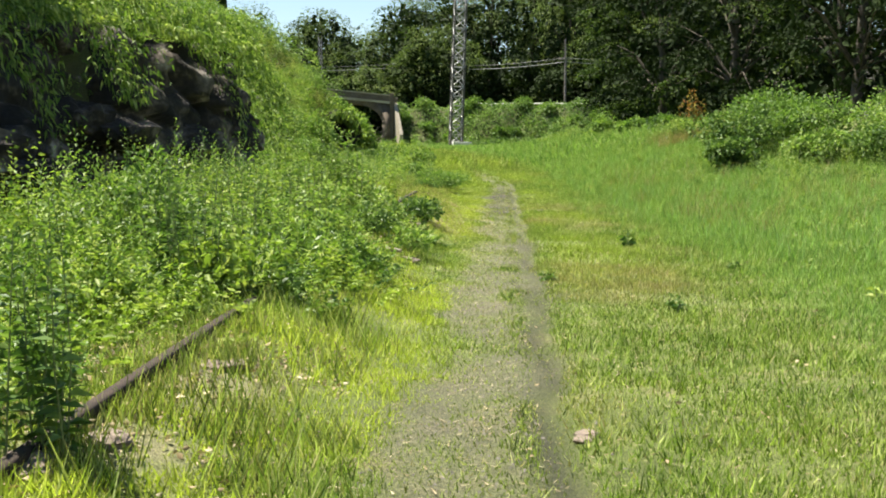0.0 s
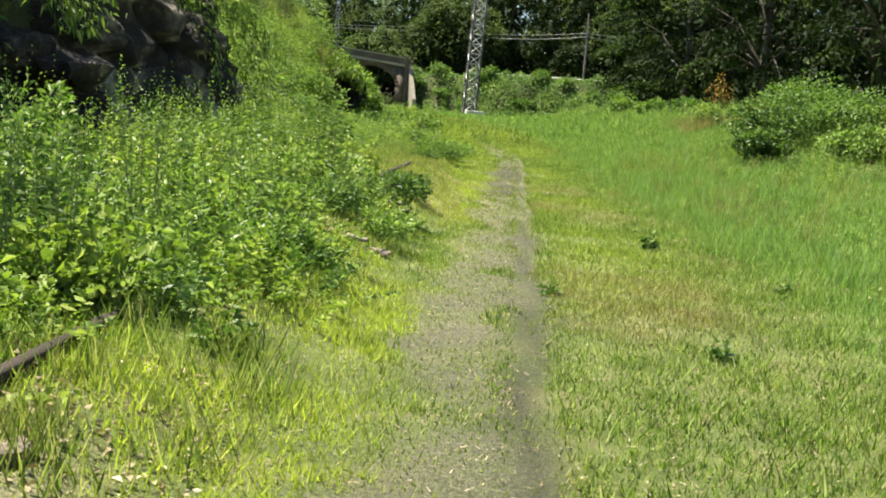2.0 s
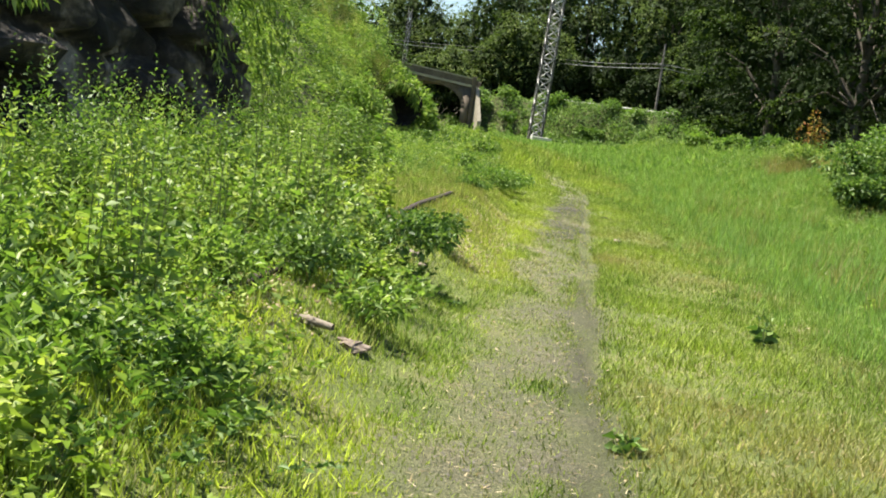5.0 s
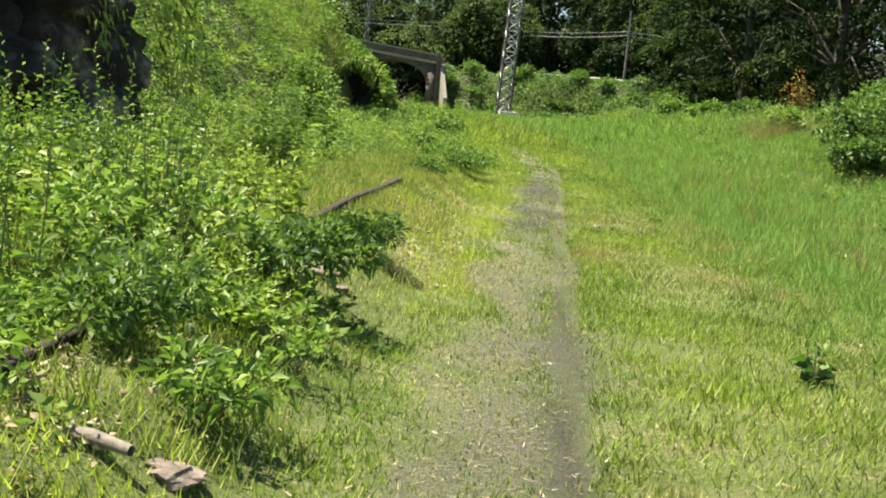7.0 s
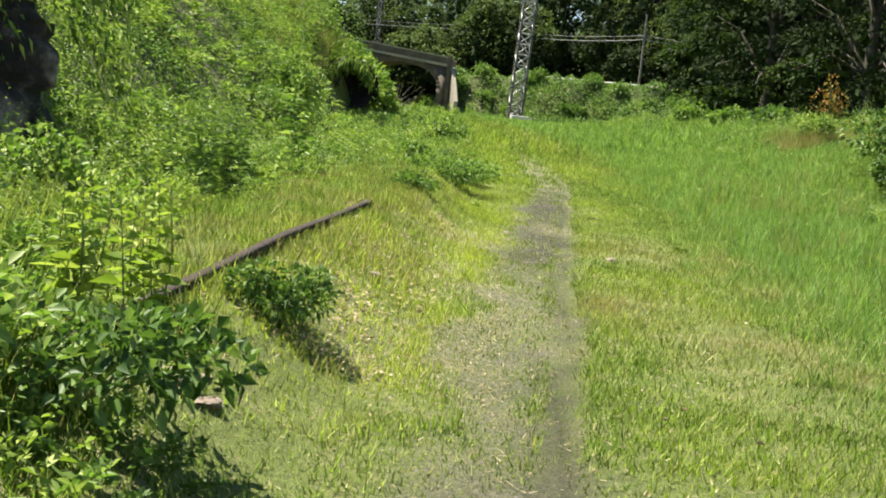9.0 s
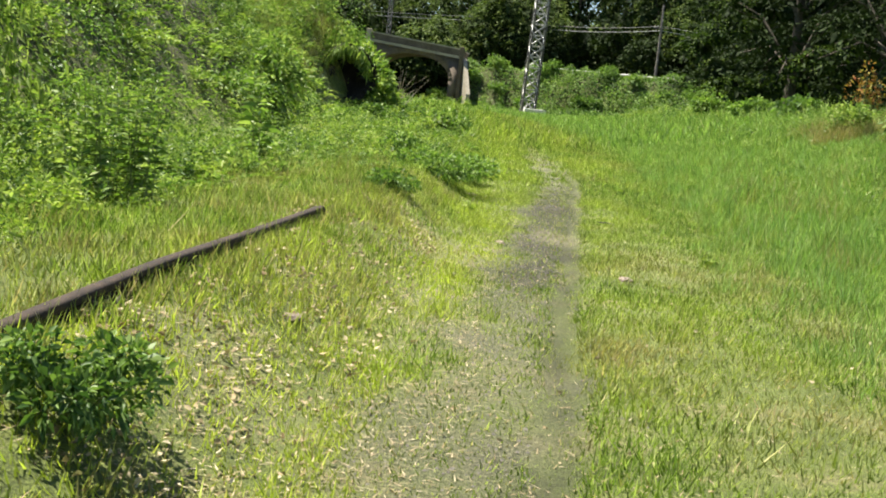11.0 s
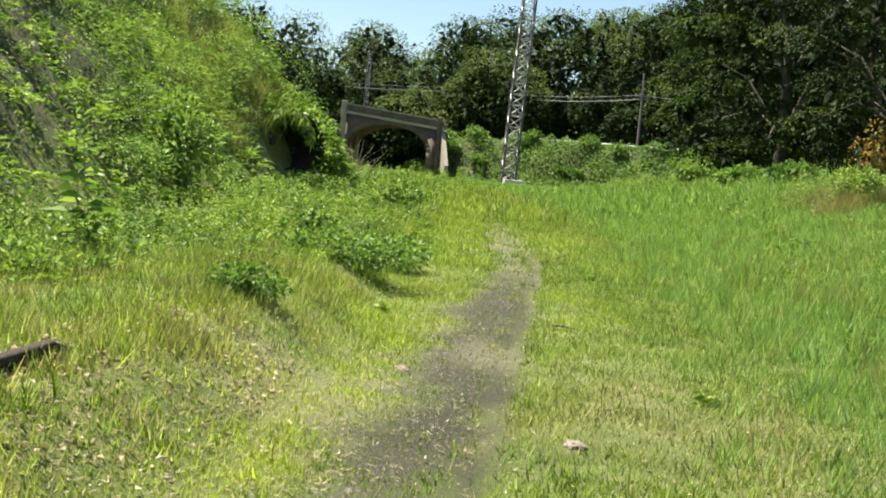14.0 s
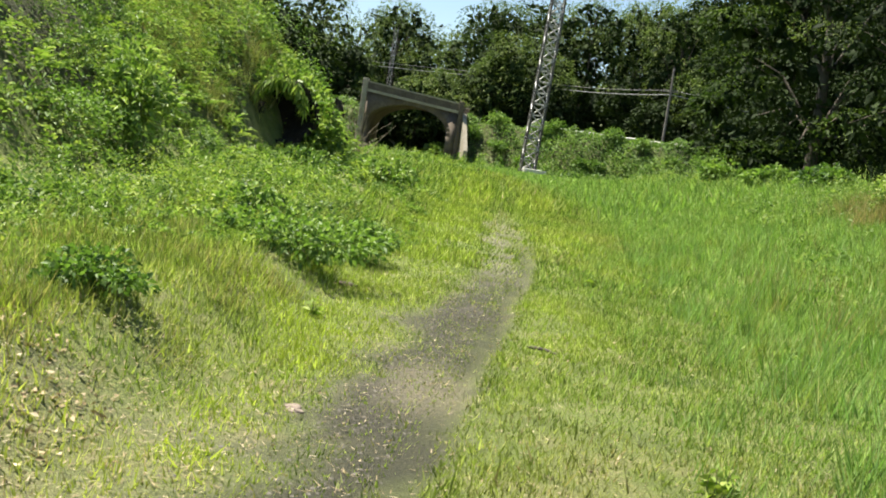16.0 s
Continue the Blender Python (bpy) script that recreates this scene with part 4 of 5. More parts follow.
shrub("green_bush", -0.4, 28.6, 0.48, 0.36, 900, (0.04, 0.08), HEDGE, "low dark green clump over the rail end", rise=-0.16)
shrub("green_bush", -3.3, 48.0, 0.9, 0.7, 1100, (0.08, 0.16), BUSH_LEAF, "leafy bush before the dark hollow")
shrub("green_bush", -4.4, 40.0, 0.8, 2.4, 2200, (0.1, 0.22), WEED, "tall leafy growth standing out of the bank", width=0.3)
shrub("green_bush", -3.0, 52.5, 1.1, 0.8, 1300, (0.09, 0.17), BUSH_LEAF, "leafy bush beside the dark hollow")
shrub("green_bush", -1.0, 47.0, 0.9, 0.8, 900, (0.09, 0.16), WEED, "green bush at the edge of the meadow")
for k, (wx, wy, wh) in enumerate([(2.14, 10.05, 0.17), (2.77, 16.55, 0.27), (1.2, 12.4, 0.1), (3.6, 13.6, 0.12)]):
    tall_weed("broad_leaf_weed", wx, wy, wh, 5, 0.1 if wh < 0.2 else 0.16, 6, "small broad-leaved dark weed in the short grass", BUSH_LEAF, "weeds in the grass", 0.06, 0.6)

for wx, wy in [(0.48, 31.5), (4.7, 35.5), (3.25, 37.4), (5.0, 33.0), (3.4, 27.8), (4.2, 10.6), (4.6, 13.7)]:
    tall_weed("small_yellow_weed", wx, wy, 0.16, 5, 0.13, 5, "small bright yellow-green weed in the grass", YELLOW_LEAF, "yellow weeds in the grass", 0.07, 0.4)

for k in range(18):
    bx = -5.5 + k * 2.1 + 0.7 * math.sin(k * 2.3)
    by = 149.5 - 0.18 * bx + 1.2 + 4.6 * (0.5 + 0.5 * math.sin(k * 1.7))
    shrub("bush", bx, by, 1.3 + 0.4 * math.sin(k), 1.9 + 0.5 * math.cos(k * 1.4), 620, (0.2, 0.45), HEDGE, "leafy bush swallowed by creeper on the embankment", "bush", "bushes of the embankment", 1.3, 0.5)

# bank with bushes
RIGHT = "bushes of the grassy bank"
for bx, by, br, bh, bm_, lab in [(10.2, 38.5, 1.5, 2.0, BUSH_LEAF, "broad leafy bush with deep shade inside"), (12.6, 38.0, 1.8, 2.3, HEDGE, "rounded sunlit bush on the grassy bank"),
                                 (14.8, 36.5, 1.8, 2.2, WEED, "tall leafy bush at the edge of the trees"), (12.0, 41.5, 1.8, 2.3, HEDGE, "dark green bush behind the others"),
                                 (16.8, 39.5, 2.0, 2.6, HEDGE, "dense green bush under the trees"), (11.6, 34.5, 1.1, 1.2, WEED, "low leafy bush in long grass"), (9.3, 35.8, 0.9, 1.3, BUSH_LEAF, "dark vine-grown bush in long grass"),
                                 (13.4, 33.6, 1.3, 1.5, BUSH_LEAF, "spreading dark leafy bush in long grass"), (15.4, 33.0, 1.4, 1.8, HEDGE, "dense bush rising towards the trees")]:
    shrub("bush", bx, by, br, bh, 4200, (0.08, 0.17), bm_, lab, "bush", RIGHT, 1.6, 0.55)
shrub("red_shrub", 10.4, 46.6, 0.5, 1.7, 300, (0.08, 0.16), RED_LEAF, "reddish-leaved shrub at the wood's edge", rise=0.15)
shrub("yellowing_shrub", 9.8, 45.4, 0.7, 1.2, 900, (0.07, 0.14), VINE, "yellowing shrub beside the reddish one")
tufts("dry_grass", 110, 8.8, 10.2, 44.6, 48.0, 0.35, 0.7, 0.85, "dry tan grass on the bank by the shrubs")
for bx, by, br, bh in [(11.5, 58, 1.0, 0.9), (11.0, 64, 1.0, 1.0), (11.2, 76, 1.2, 1.3), (14.5, 92, 2.0, 2.6), (15.5, 106, 2.2, 2.8)]:
    shrub("bush", bx, by, br, bh, 1500, (0.15, 0.3), HEDGE, "leafy shrub along the wood's edge", "bush", "shrubs of the wood's edge", 1.4, 0.55)


# ---------------------------------------------------------------- trees
def tree(name, x, y, h, r, low, n, size, material, label, group="", lean=0.0, clumps=34, flat=0.75, mix=(0.6, 0.2, 0.2)):
    """Tapered trunk with limbs; a domed crown of leafy boughs with gaps. low: height of the lowest leaves; flat: how level the boughs lie."""
    root = thing(name, x, y, hz(x, y) - 0.1, label, "tree", group)
    tr = 0.016 * h + 0.05
    zs = np.linspace(0, 1, 7)
    path_pts = zs[:, None] * np.array([lean * h, 0, h * 0.88]) + np.stack([np.sin(zs * 5 + x) * 0.15, np.cos(zs * 4 + y) * 0.15, zs * 0], 1)
    tubes = [tube_arrays(path_pts, tr * (1 - 0.85 * zs), 8)]
    u = (np.arange(clumps) + rng.uniform(0, 1, clumps)) / clumps
    a = np.arange(clumps) * 2.4 + rng.uniform(-0.6, 0.6, clumps)
    prof = np.sqrt(np.clip(1 - np.abs((u - 0.36) / 0.68) ** 3.2, 0.05, 1))
    rad = r * prof * rng.uniform(0.5, 0.92, clumps)
    cc = np.stack([rad * np.cos(a) + lean * h * u, rad * np.sin(a), low + (h * 0.88 - low) * u], 1)
    cr = r * rng.uniform(0.24, 0.42, clumps) * np.interp(u, [0, 0.5, 1], [0.85, 1.0, 1.05])
    for k in range(0, clumps, 2):
        s = path_pts[min(5, 1 + int(5 * max(0.0, (cc[k, 2] / h) - 0.25)))]
        m = (s + cc[k]) / 2 + np.array([0, 0, 0.05 * h])
        tubes.append(tube_arrays([s, m, cc[k]], [tr * 0.3, tr * 0.16, 0.02], 5))
    v, q = join_arrays(tubes)
    part("trunk", fast_mesh("trunk", v, q, [BARK], flat=False), None, root)
    w = cr ** 2
    idx = rng.choice(clumps, n, p=w / w.sum())
    d = unit(rng.normal(size=(n, 3)) + np.array([0, 0, 0.45]))
    lump = 0.7 + 0.6 * vnoise(d[:, 0] * 2.6 + idx * 5.1, d[:, 1] * 2.6 + d[:, 2] * 2.2, 151)
    o = d * (cr[idx] * lump * np.cbrt(rng.uniform(0.45, 1.05, n)))[:, None] * np.array([1, 1, flat])
    out = unit(cc * np.array([1, 1, 0]))[idx]
    o[:, 2] -= 0.35 * (1 - flat) * np.sum(o * out, 1)
    p = cc[idx] + o
    # Large inner leaves whose dark colour stands for the crown's inner shade.
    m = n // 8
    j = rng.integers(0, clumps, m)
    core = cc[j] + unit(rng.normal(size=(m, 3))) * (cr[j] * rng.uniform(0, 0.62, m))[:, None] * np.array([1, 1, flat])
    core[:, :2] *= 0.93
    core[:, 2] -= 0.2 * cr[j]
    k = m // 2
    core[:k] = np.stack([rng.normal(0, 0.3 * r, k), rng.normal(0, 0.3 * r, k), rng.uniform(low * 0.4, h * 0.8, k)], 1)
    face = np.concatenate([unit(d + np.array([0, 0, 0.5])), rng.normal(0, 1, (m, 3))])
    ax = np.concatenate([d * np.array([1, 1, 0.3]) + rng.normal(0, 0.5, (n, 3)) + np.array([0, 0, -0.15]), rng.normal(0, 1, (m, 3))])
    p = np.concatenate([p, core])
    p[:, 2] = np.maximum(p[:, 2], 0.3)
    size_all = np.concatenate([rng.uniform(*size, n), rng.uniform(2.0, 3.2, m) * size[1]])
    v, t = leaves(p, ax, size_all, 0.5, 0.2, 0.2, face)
    # Boughs in base, sunlit and shaded tones; that light is in their colour.
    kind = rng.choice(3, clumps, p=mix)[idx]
    part("crown", fast_mesh("crown", v, t, [material, TREE_LIGHT, TREE_SHADED], which=np.repeat(np.concatenate([kind, np.full(m, 2)]), 2)), None, root)
    return root


EDGE = "trees of the right-hand wood"
# Rear trees take the shaded leaf colour for the wood's dark depth.
for k, (tx, ty, th, trr, tm) in enumerate([(18.5, 50, 15, 4.6, TREE), (23, 44, 17, 5.0, TREE), (16.0, 61, 16, 4.4, TREE), (24, 56, 19, 5.5, TREE), (13.6, 70, 16, 4.3, TREE),
                                           (15.0, 82, 18, 4.6, TREE), (25, 76, 21, 6.0, TREE), (19.5, 94, 20, 5.6, TREE), (18.5, 107, 20, 5.6, TREE), (21.0, 119, 21, 5.8, TREE),
                                           (28, 100, 22, 6.5, TREE), (30, 62, 20, 6.0, TREE), (29, 48, 18, 5.5, TREE), (30, 118, 22, 6.5, TREE), (36, 84, 22, 7.0, TREE), (27, 37, 17, 5.5, TREE_SHADED), (34, 44, 19, 6.0, TREE_SHADED), (35, 54, 20, 6.5, TREE_SHADED), (24.5, 66, 20, 6.0, TREE_SHADED), (38, 36, 18, 6.0, TREE_SHADED), (20.5, 58, 17, 5.2, TREE_SHADED), (22.5, 70, 19, 5.6, TREE_SHADED), (21.5, 83, 20, 5.6, TREE_SHADED)]):
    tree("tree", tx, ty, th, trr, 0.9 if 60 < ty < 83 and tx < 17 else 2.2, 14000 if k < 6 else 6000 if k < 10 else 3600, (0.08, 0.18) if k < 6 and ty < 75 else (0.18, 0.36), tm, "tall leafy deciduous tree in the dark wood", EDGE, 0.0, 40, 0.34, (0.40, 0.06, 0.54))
BACK = "trees behind the road"
back = [(-46, 205, 15), (-38, 214, 14), (-30, 210, 13), (-21, 192, 17), (-14, 186, 18.5), (-6, 182, 19), (1, 187, 20), (8, 184, 20), (15, 188, 21), (22, 184, 21), (30, 182, 22), (38, 180, 22), (46, 176, 22),
        (20, 176, 21), (18, 196, 25), (25, 190, 25), (-17, 205, 20), (-8, 208, 22), (3, 207, 22), (14, 208, 23), (26, 205, 24), (38, 202, 24), (-26, 228, 18), (-10, 172, 11), (-1, 170, 11), (26, 166, 14), (34, 163, 15), (33, 150, 16), (40, 152, 18), (-12, 218, 21), (-2, 216, 22), (9, 218, 22), (20, 215, 23), (32, 214, 24)]
for k, (tx, ty, th) in enumerate(back):
    tree("tree", tx, ty, th * rng.uniform(1.06, 1.15), 6.6 + 0.9 * math.sin(k * 1.3), 3.5, 5400 if ty < 195 else 2400, (0.28, 0.54), TREE if k % 5 == 0 else TREE_LIGHT, "far leafy tree beyond the road bank", BACK, 0.0, 30, 0.75, (0.72, 0.2, 0.08))
# Right of the mast the understory's shade is put into the leaf colour.
for k in range(15):
    tx = -30 + k * 5.3
    tree("tree", tx, 171 + 3 * math.sin(k * 1.9), 8.5 + 2.5 * math.sin(k * 2.7), 4.2, 0.2, 1900, (0.35, 0.7), TREE_SHADED if tx > 1 else TREE if k % 3 else TREE_LIGHT, "small leafy tree behind the road", "small trees behind the road", 0.0, 26, 0.7)
for bx, by, bh in [(-12.5, 172, 3.2), (-15.5, 180, 3.6), (-10.5, 166, 2.2)]:
    shrub("bush", bx, by, 1.8, bh, 900, (0.3, 0.6), HEDGE, "green bush seen through the bridge arch", "bush", "bushes beyond the arch", 1.4, 0.55)
# Stands out of view, added only to throw shade on the rock.
tree("dark_tree", -12.0, 18.0, 7.0, 3.4, 0.5, 2500, (0.25, 0.5), TREE_SHADED, "unseen tree added to shade the rock from the bank's top")
tree("dark_tree", -13.5, 82, 9.0, 4.0, 0.5, 5000, (0.25, 0.5), TREE_SHADED, "dark shaded tree on the bank's top")
tree("dark_tree", -18.0, 72, 9.0, 4.5, 0.5, 4000, (0.25, 0.5), TREE_SHADED, "dark shaded tree on the bank's top")


# ---------------------------------------------------------------- road bridge
def bridge():
    root = thing("bridge", -13.0, 150.0, 1.6, "old brown stone road bridge with one wide arch", "bridge", rz=-3.0)
    half, spring, rise = 4.8, 2.9, 2.95
    L, R, dep = -5.3, 6.15, 8.0
    slope = -0.1

    def line(xx, z):
        return z + slope * xx

    def spandrel(y0, y1):
        prof = [(L, -0.6), (-half, -0.6)] + [(-half * math.cos(t), spring + rise * math.sin(t) ** 0.9) for t in np.linspace(0, math.pi, 31)] + [(half, -0.6), (R, -0.6)]
        prof = [(px, pz, line(px, 6.3)) for px, pz in prof]
        vs, fs = [], []
        for yy in (y0, y1):
            vs += [(px, yy, pz) for px, pz, _ in prof] + [(px, yy, pt) for px, _, pt in prof]
        k = len(prof)
        for i in range(k - 1):
            fs += [(i, i + 1, k + i + 1, k + i), (2 * k + i, 3 * k + i, 3 * k + i + 1, 2 * k + i + 1), (i, 2 * k + i, 2 * k + i + 1, i + 1), (k + i, k + i + 1, 3 * k + i + 1, 3 * k + i)]
        fs += [(0, k, 3 * k, 2 * k), (k - 1, 3 * k - 1, 4 * k - 1, 2 * k - 1)]
        return fast_mesh("arch", np.array(vs), np.array(fs), [CONCRETE])
    part("arch", spandrel(0, dep), None, root)

    def band(name, y0, y1, z0, z1, x0, x1, mat):
        bm = bmesh.new()
        box(bm, x0, x1, y0, y1, 0, 1)
        for v in bm.verts:
            v.co.z = line(v.co.x, z0 + v.co.z * (z1 - z0))
        part(name, bm, mat, root)
    # ring of voussoirs, a little proud
    for k in range(23):
        t0, t1 = math.pi * k / 23 + 0.01, math.pi * (k + 1) / 23 - 0.01
        bm = bmesh.new()
        ring = []
        for t, s in ((t0, 1.0), (t1, 1.0), (t1, 1.1), (t0, 1.1)):
            ring.append((half * math.cos(t) * s, spring + rise * math.sin(t) ** 0.9 * (1 if s == 1 else 1.2)))
        a = [bm.verts.new((px, -0.035, pz)) for px, pz in ring]
        b = [bm.verts.new((px, 0.05, pz)) for px, pz in ring]
        bm.faces.new(a)
        for i in range(4):
            bm.faces.new((a[i], b[i], b[(i + 1) % 4], a[(i + 1) % 4]))
        bmesh.ops.recalc_face_normals(bm, faces=bm.faces[:])
        part("voussoir", bm, CONCRETE, root)
    band("cornice", -0.28, dep + 0.28, 6.3, 6.62, L - 0.1, R + 0.1, CONCRETE_LIGHT)
    for y0 in (-0.1, dep - 0.25):
        band("parapet", y0, y0 + 0.35, 6.62, 7.35, L, R, CONCRETE)
        band("coping", y0 - 0.1, y0 + 0.45, 7.35, 7.52, L - 0.05, R + 0.05, CONCRETE_LIGHT)
    for k in range(8):
        xx = L + 0.7 + k * 1.45
        band("panel", -0.16, -0.1, 6.72, 7.25, xx, xx + 1.1, CONCRETE)
    for xx, w in ((L, 0.6), (R, 0.5)):
        bm = bmesh.new()
        box(bm, xx - w / 2, xx + w / 2, -0.35, 0.3, -0.6, line(xx, 7.75), 0.04)
        part("pilaster", bm, CONCRETE_LIGHT if xx < 0 else CONCRETE, root)
    # sloping wing wall at the lit end, its sunlit tone put into pale concrete
    bm = bmesh.new()
    pts = [(R + 0.2, 0.2, -0.6), (R + 1.3, -3.2, -0.6), (R + 1.3, -3.2, 1.6), (R + 0.2, 0.2, line(R, 6.4))]
    a = [bm.verts.new(p) for p in pts]
    b = [bm.verts.new((p[0] + 0.45, p[1] + 0.1, p[2])) for p in pts]
    bm.faces.new(a)
    bm.faces.new(b[::-1])
    for i in range(4):
        bm.faces.new((a[i], b[i], b[(i + 1) % 4], a[(i + 1) % 4]))
    bmesh.ops.recalc_face_normals(bm, faces=bm.faces[:])
    part("wing_wall", bm, CONCRETE_LIGHT, root, "pale sunlit wing wall")


bridge()


# ---------------------------------------------------------------- lattice mast, poles and wires
def bar(p, q, w):
    v, f = tube_arrays([p, q], [w, w], 4)
    return fast_mesh("brace", v, f, [STEEL])


def mast(name, x, y, height, w0, w1, panel, leg_w, label, base=True, lean=0.0, rz=14):
    root = thing(name, x, y, hz(x, y), label, "mast")
    root.matrix_basis = pose(x, y, hz(x, y), 0, lean, rz)
    wid = lambda z: w0 + (w1 - w0) * z / height
    corner = lambda k, z: np.array([(-1, 1, 1, -1)[k] * wid(z) / 2, (-1, -1, 1, 1)[k] * wid(z) / 2, z])
    for k in range(4):
        v, f = tube_arrays([corner(k, 0.0), corner(k, height)], [leg_w, leg_w * 0.8], 4)
        # Dark legs and bright braces put shade and sun into the steel colours.
        part("leg", fast_mesh("leg", v, f, [STEEL_SHADED]), None, root)
    z, flip = 0.3, 0
    while z + panel < height:
        for k in range(4):
            p, q = (k, (k + 1) % 4) if (flip + k) % 2 else ((k + 1) % 4, k)
            part("brace", bar(corner(p, z), corner(q, z + panel), leg_w * 0.7), None, root)
            part("tie", bar(corner(k, z), corner((k + 1) % 4, z), leg_w * 0.45), None, root)
        z, flip = z + panel, flip + 1
    if base:
        bm = bmesh.new()
        box(bm, -w0 * 0.4, w0 * 1.2, -w0 * 1.3, w0 * 0.75, -0.3, 0.6, 0.05)
        part("footing", bm, WHITE_STONE, root, "whitened concrete footing")


mast("lattice_mast", 1.62, 146.5, 34.0, 1.55, 1.3, 1.25, 0.12, "tall grey steel lattice power mast on a footing", True, 1.8, 8)
mast("lattice_mast", -19.5, 178.0, 15.0, 0.6, 0.5, 1.2, 0.05, "slender steel lattice mast beyond the bridge", False)


def guard_rail(x0, x1):
    """Steel crash barrier along the road's edge, on short posts."""
    ln = lambda xx: (xx, 157.2 - 0.18 * xx, hz(xx, 157.2 - 0.18 * xx))
    root = thing("guard_rail", *ln(x0), "pale steel guard rail along the road's edge", "guard rail")
    o = np.array(ln(x0))
    xs = np.linspace(x0, x1, 13)
    v, f = tube_arrays(np.array([np.array(ln(xx)) - o + [0, 0, 0.62] for xx in xs]), np.full(13, 0.15), 6)
    part("beam", fast_mesh("beam", v, f, [WHITE_STONE]), None, root)
    for xx in xs:
        p = np.array(ln(xx)) - o
        v, f = tube_arrays([p + [0, 0.1, -0.2], p + [0, 0.1, 0.75]], [0.07, 0.07], 4)
        part("post", fast_mesh("post", v, f, [STEEL]), None, root)


guard_rail(1.0, 24.0)


def utility_pole(x, y, h, label):
    root = thing("utility_pole", x, y, hz(x, y) - 0.2, label, "utility pole", "roadside poles")
    v, f = tube_arrays([(0, 0, 0), (0.02, 0, h * 0.5), (0.0, 0, h)], [0.17, 0.15, 0.12], 9)
    part("pole", fast_mesh("pole", v, f, [POLE_WOOD], flat=False), None, root)
    bm = bmesh.new()
    box(bm, -0.9, 0.9, -0.07, 0.07, h - 2.9, h - 2.75, 0.015)
    part("crossarm", bm, POLE_WOOD, root)
    for xx in (-0.8, 0.0, 0.8):
        v, f = tube_arrays([(xx, 0, h - 2.75), (xx, 0, h - 2.6), (xx, 0, h - 2.5)], [0.03, 0.06, 0.03], 8)
        part("insulator", fast_mesh("insulator", v, f, [CONCRETE_LIGHT]), None, root)


utility_pole(17.0, 156.5, 16.8 - hz(17.0, 156.5), "weathered wooden utility pole before the dark trees")
utility_pole(-5.4, 175.0, 16.6 - hz(-5.4, 175.0), "weathered wooden utility pole half hidden by trees")


def cable(p, q, sag, r, label):
    t = np.linspace(0, 1, 25)
    pts = np.asarray(p) * (1 - t)[:, None] + np.asarray(q) * t[:, None]
    pts[:, 2] -= sag * 4 * t * (1 - t)
    v, f = tube_arrays(pts, np.full(25, r), 5)
    ob = new("cable", fast_mesh("cable", v, f, [CABLE], flat=False))
    tagged(ob, label, "cable", "overhead cables")


A, B = (17.0, 156.5), (-5.4, 175.0)
for k, (dz, r) in enumerate([(0.0, 0.03), (-0.55, 0.05)]):
    cable((*A, 14.0 + dz), (*B, 14.6 + dz), 0.7, r, "overhead cable sagging between the roadside poles")
    cable((*A, 14.0 + dz), (50, 148, 12.5 + dz), 0.6, r, "overhead cable running into the wood")
    cable((*B, 14.6 + dz), (-60, 172, 14.4 + dz), 0.9, r, "overhead cable passing over the bridge")


def wire_pole(x, y, h):
    root = thing("line_pole", x, y, hz(x, y) - 0.2, "thin grey line pole against the sky gap", "utility pole", "line poles")
    v, f = tube_arrays([(0, 0, 0), (0, 0, h)], [0.2, 0.13], 8)
    part("pole", fast_mesh("pole", v, f, [STEEL]), None, root)
    for zz in (h - 0.8, h - 2.4):
        bm = bmesh.new()
        box(bm, -1.6, 1.6, -0.08, 0.08, zz - 0.08, zz + 0.08)
        part("crossarm", bm, STEEL, root)


wire_pole(-24.5, 225, 22 - hz(-24.5, 225))
wire_pole(-22.6, 226, 20.5 - hz(-22.6, 226))


# ---------------------------------------------------------------- stump and dead brush
def stump():
    root = thing("stump", -4.75, 60.0, hz(-4.75, 60.0) - 0.1, "dark broken tree stump at the end of the bank", "stump")
    zs = np.linspace(0, 1, 9)
    p = np.stack([0.12 * np.sin(zs * 5), 0.1 * np.cos(zs * 4), zs * 1.9], 1)
    v, q = tube_arrays(p, 0.36 - 0.12 * zs + 0.05 * np.sin(zs * 17), 13)
    knob = np.array([noise.noise(Vector(c) * 3.1) for c in v])
    v = v + (v - np.repeat(p, 13, 0)) * (1.1 * knob)[:, None]
    v[-13:, 2] += 0.35 * knob[-13:]
    part("trunk", fast_mesh("trunk", v, q, [STUMP]), None, root)
    for k in range(5):
        a = k * 1.3
        v, q = tube_arrays([p[-1], p[-1] + np.array([0.12 * math.cos(a), 0.12 * math.sin(a), 0.12 + 0.06 * (k % 3)])], [0.1, 0.02], 5)
        part("splinter", fast_mesh("splinter", v, q, [DEADWOOD]), None, root, "pale splintered wood")


stump()
dead = thing("dead_brush", -4.2, 61.5, hz(-4.2, 61.5) - 0.05, "grey leafless brush beside the stump", "dead bush")
for k in range(38):
    a, b = rng.uniform(0, 6.28), rng.uniform(0.15, 0.75)
    L = rng.uniform(0.8, 2.0)
    e = np.array([math.cos(a) * b, math.sin(a) * b, 1.0]) * L
    m = e * 0.5 + rng.normal(0, 0.18, 3)
    v, q = tube_arrays([np.array([math.cos(a) * 0.15, math.sin(a) * 0.15, 0]), m, e + rng.normal(0, 0.2, 3)], [0.018, 0.012, 0.005], 4)
    part("twig", fast_mesh("twig", v, q, [DEADWOOD]), None, dead)


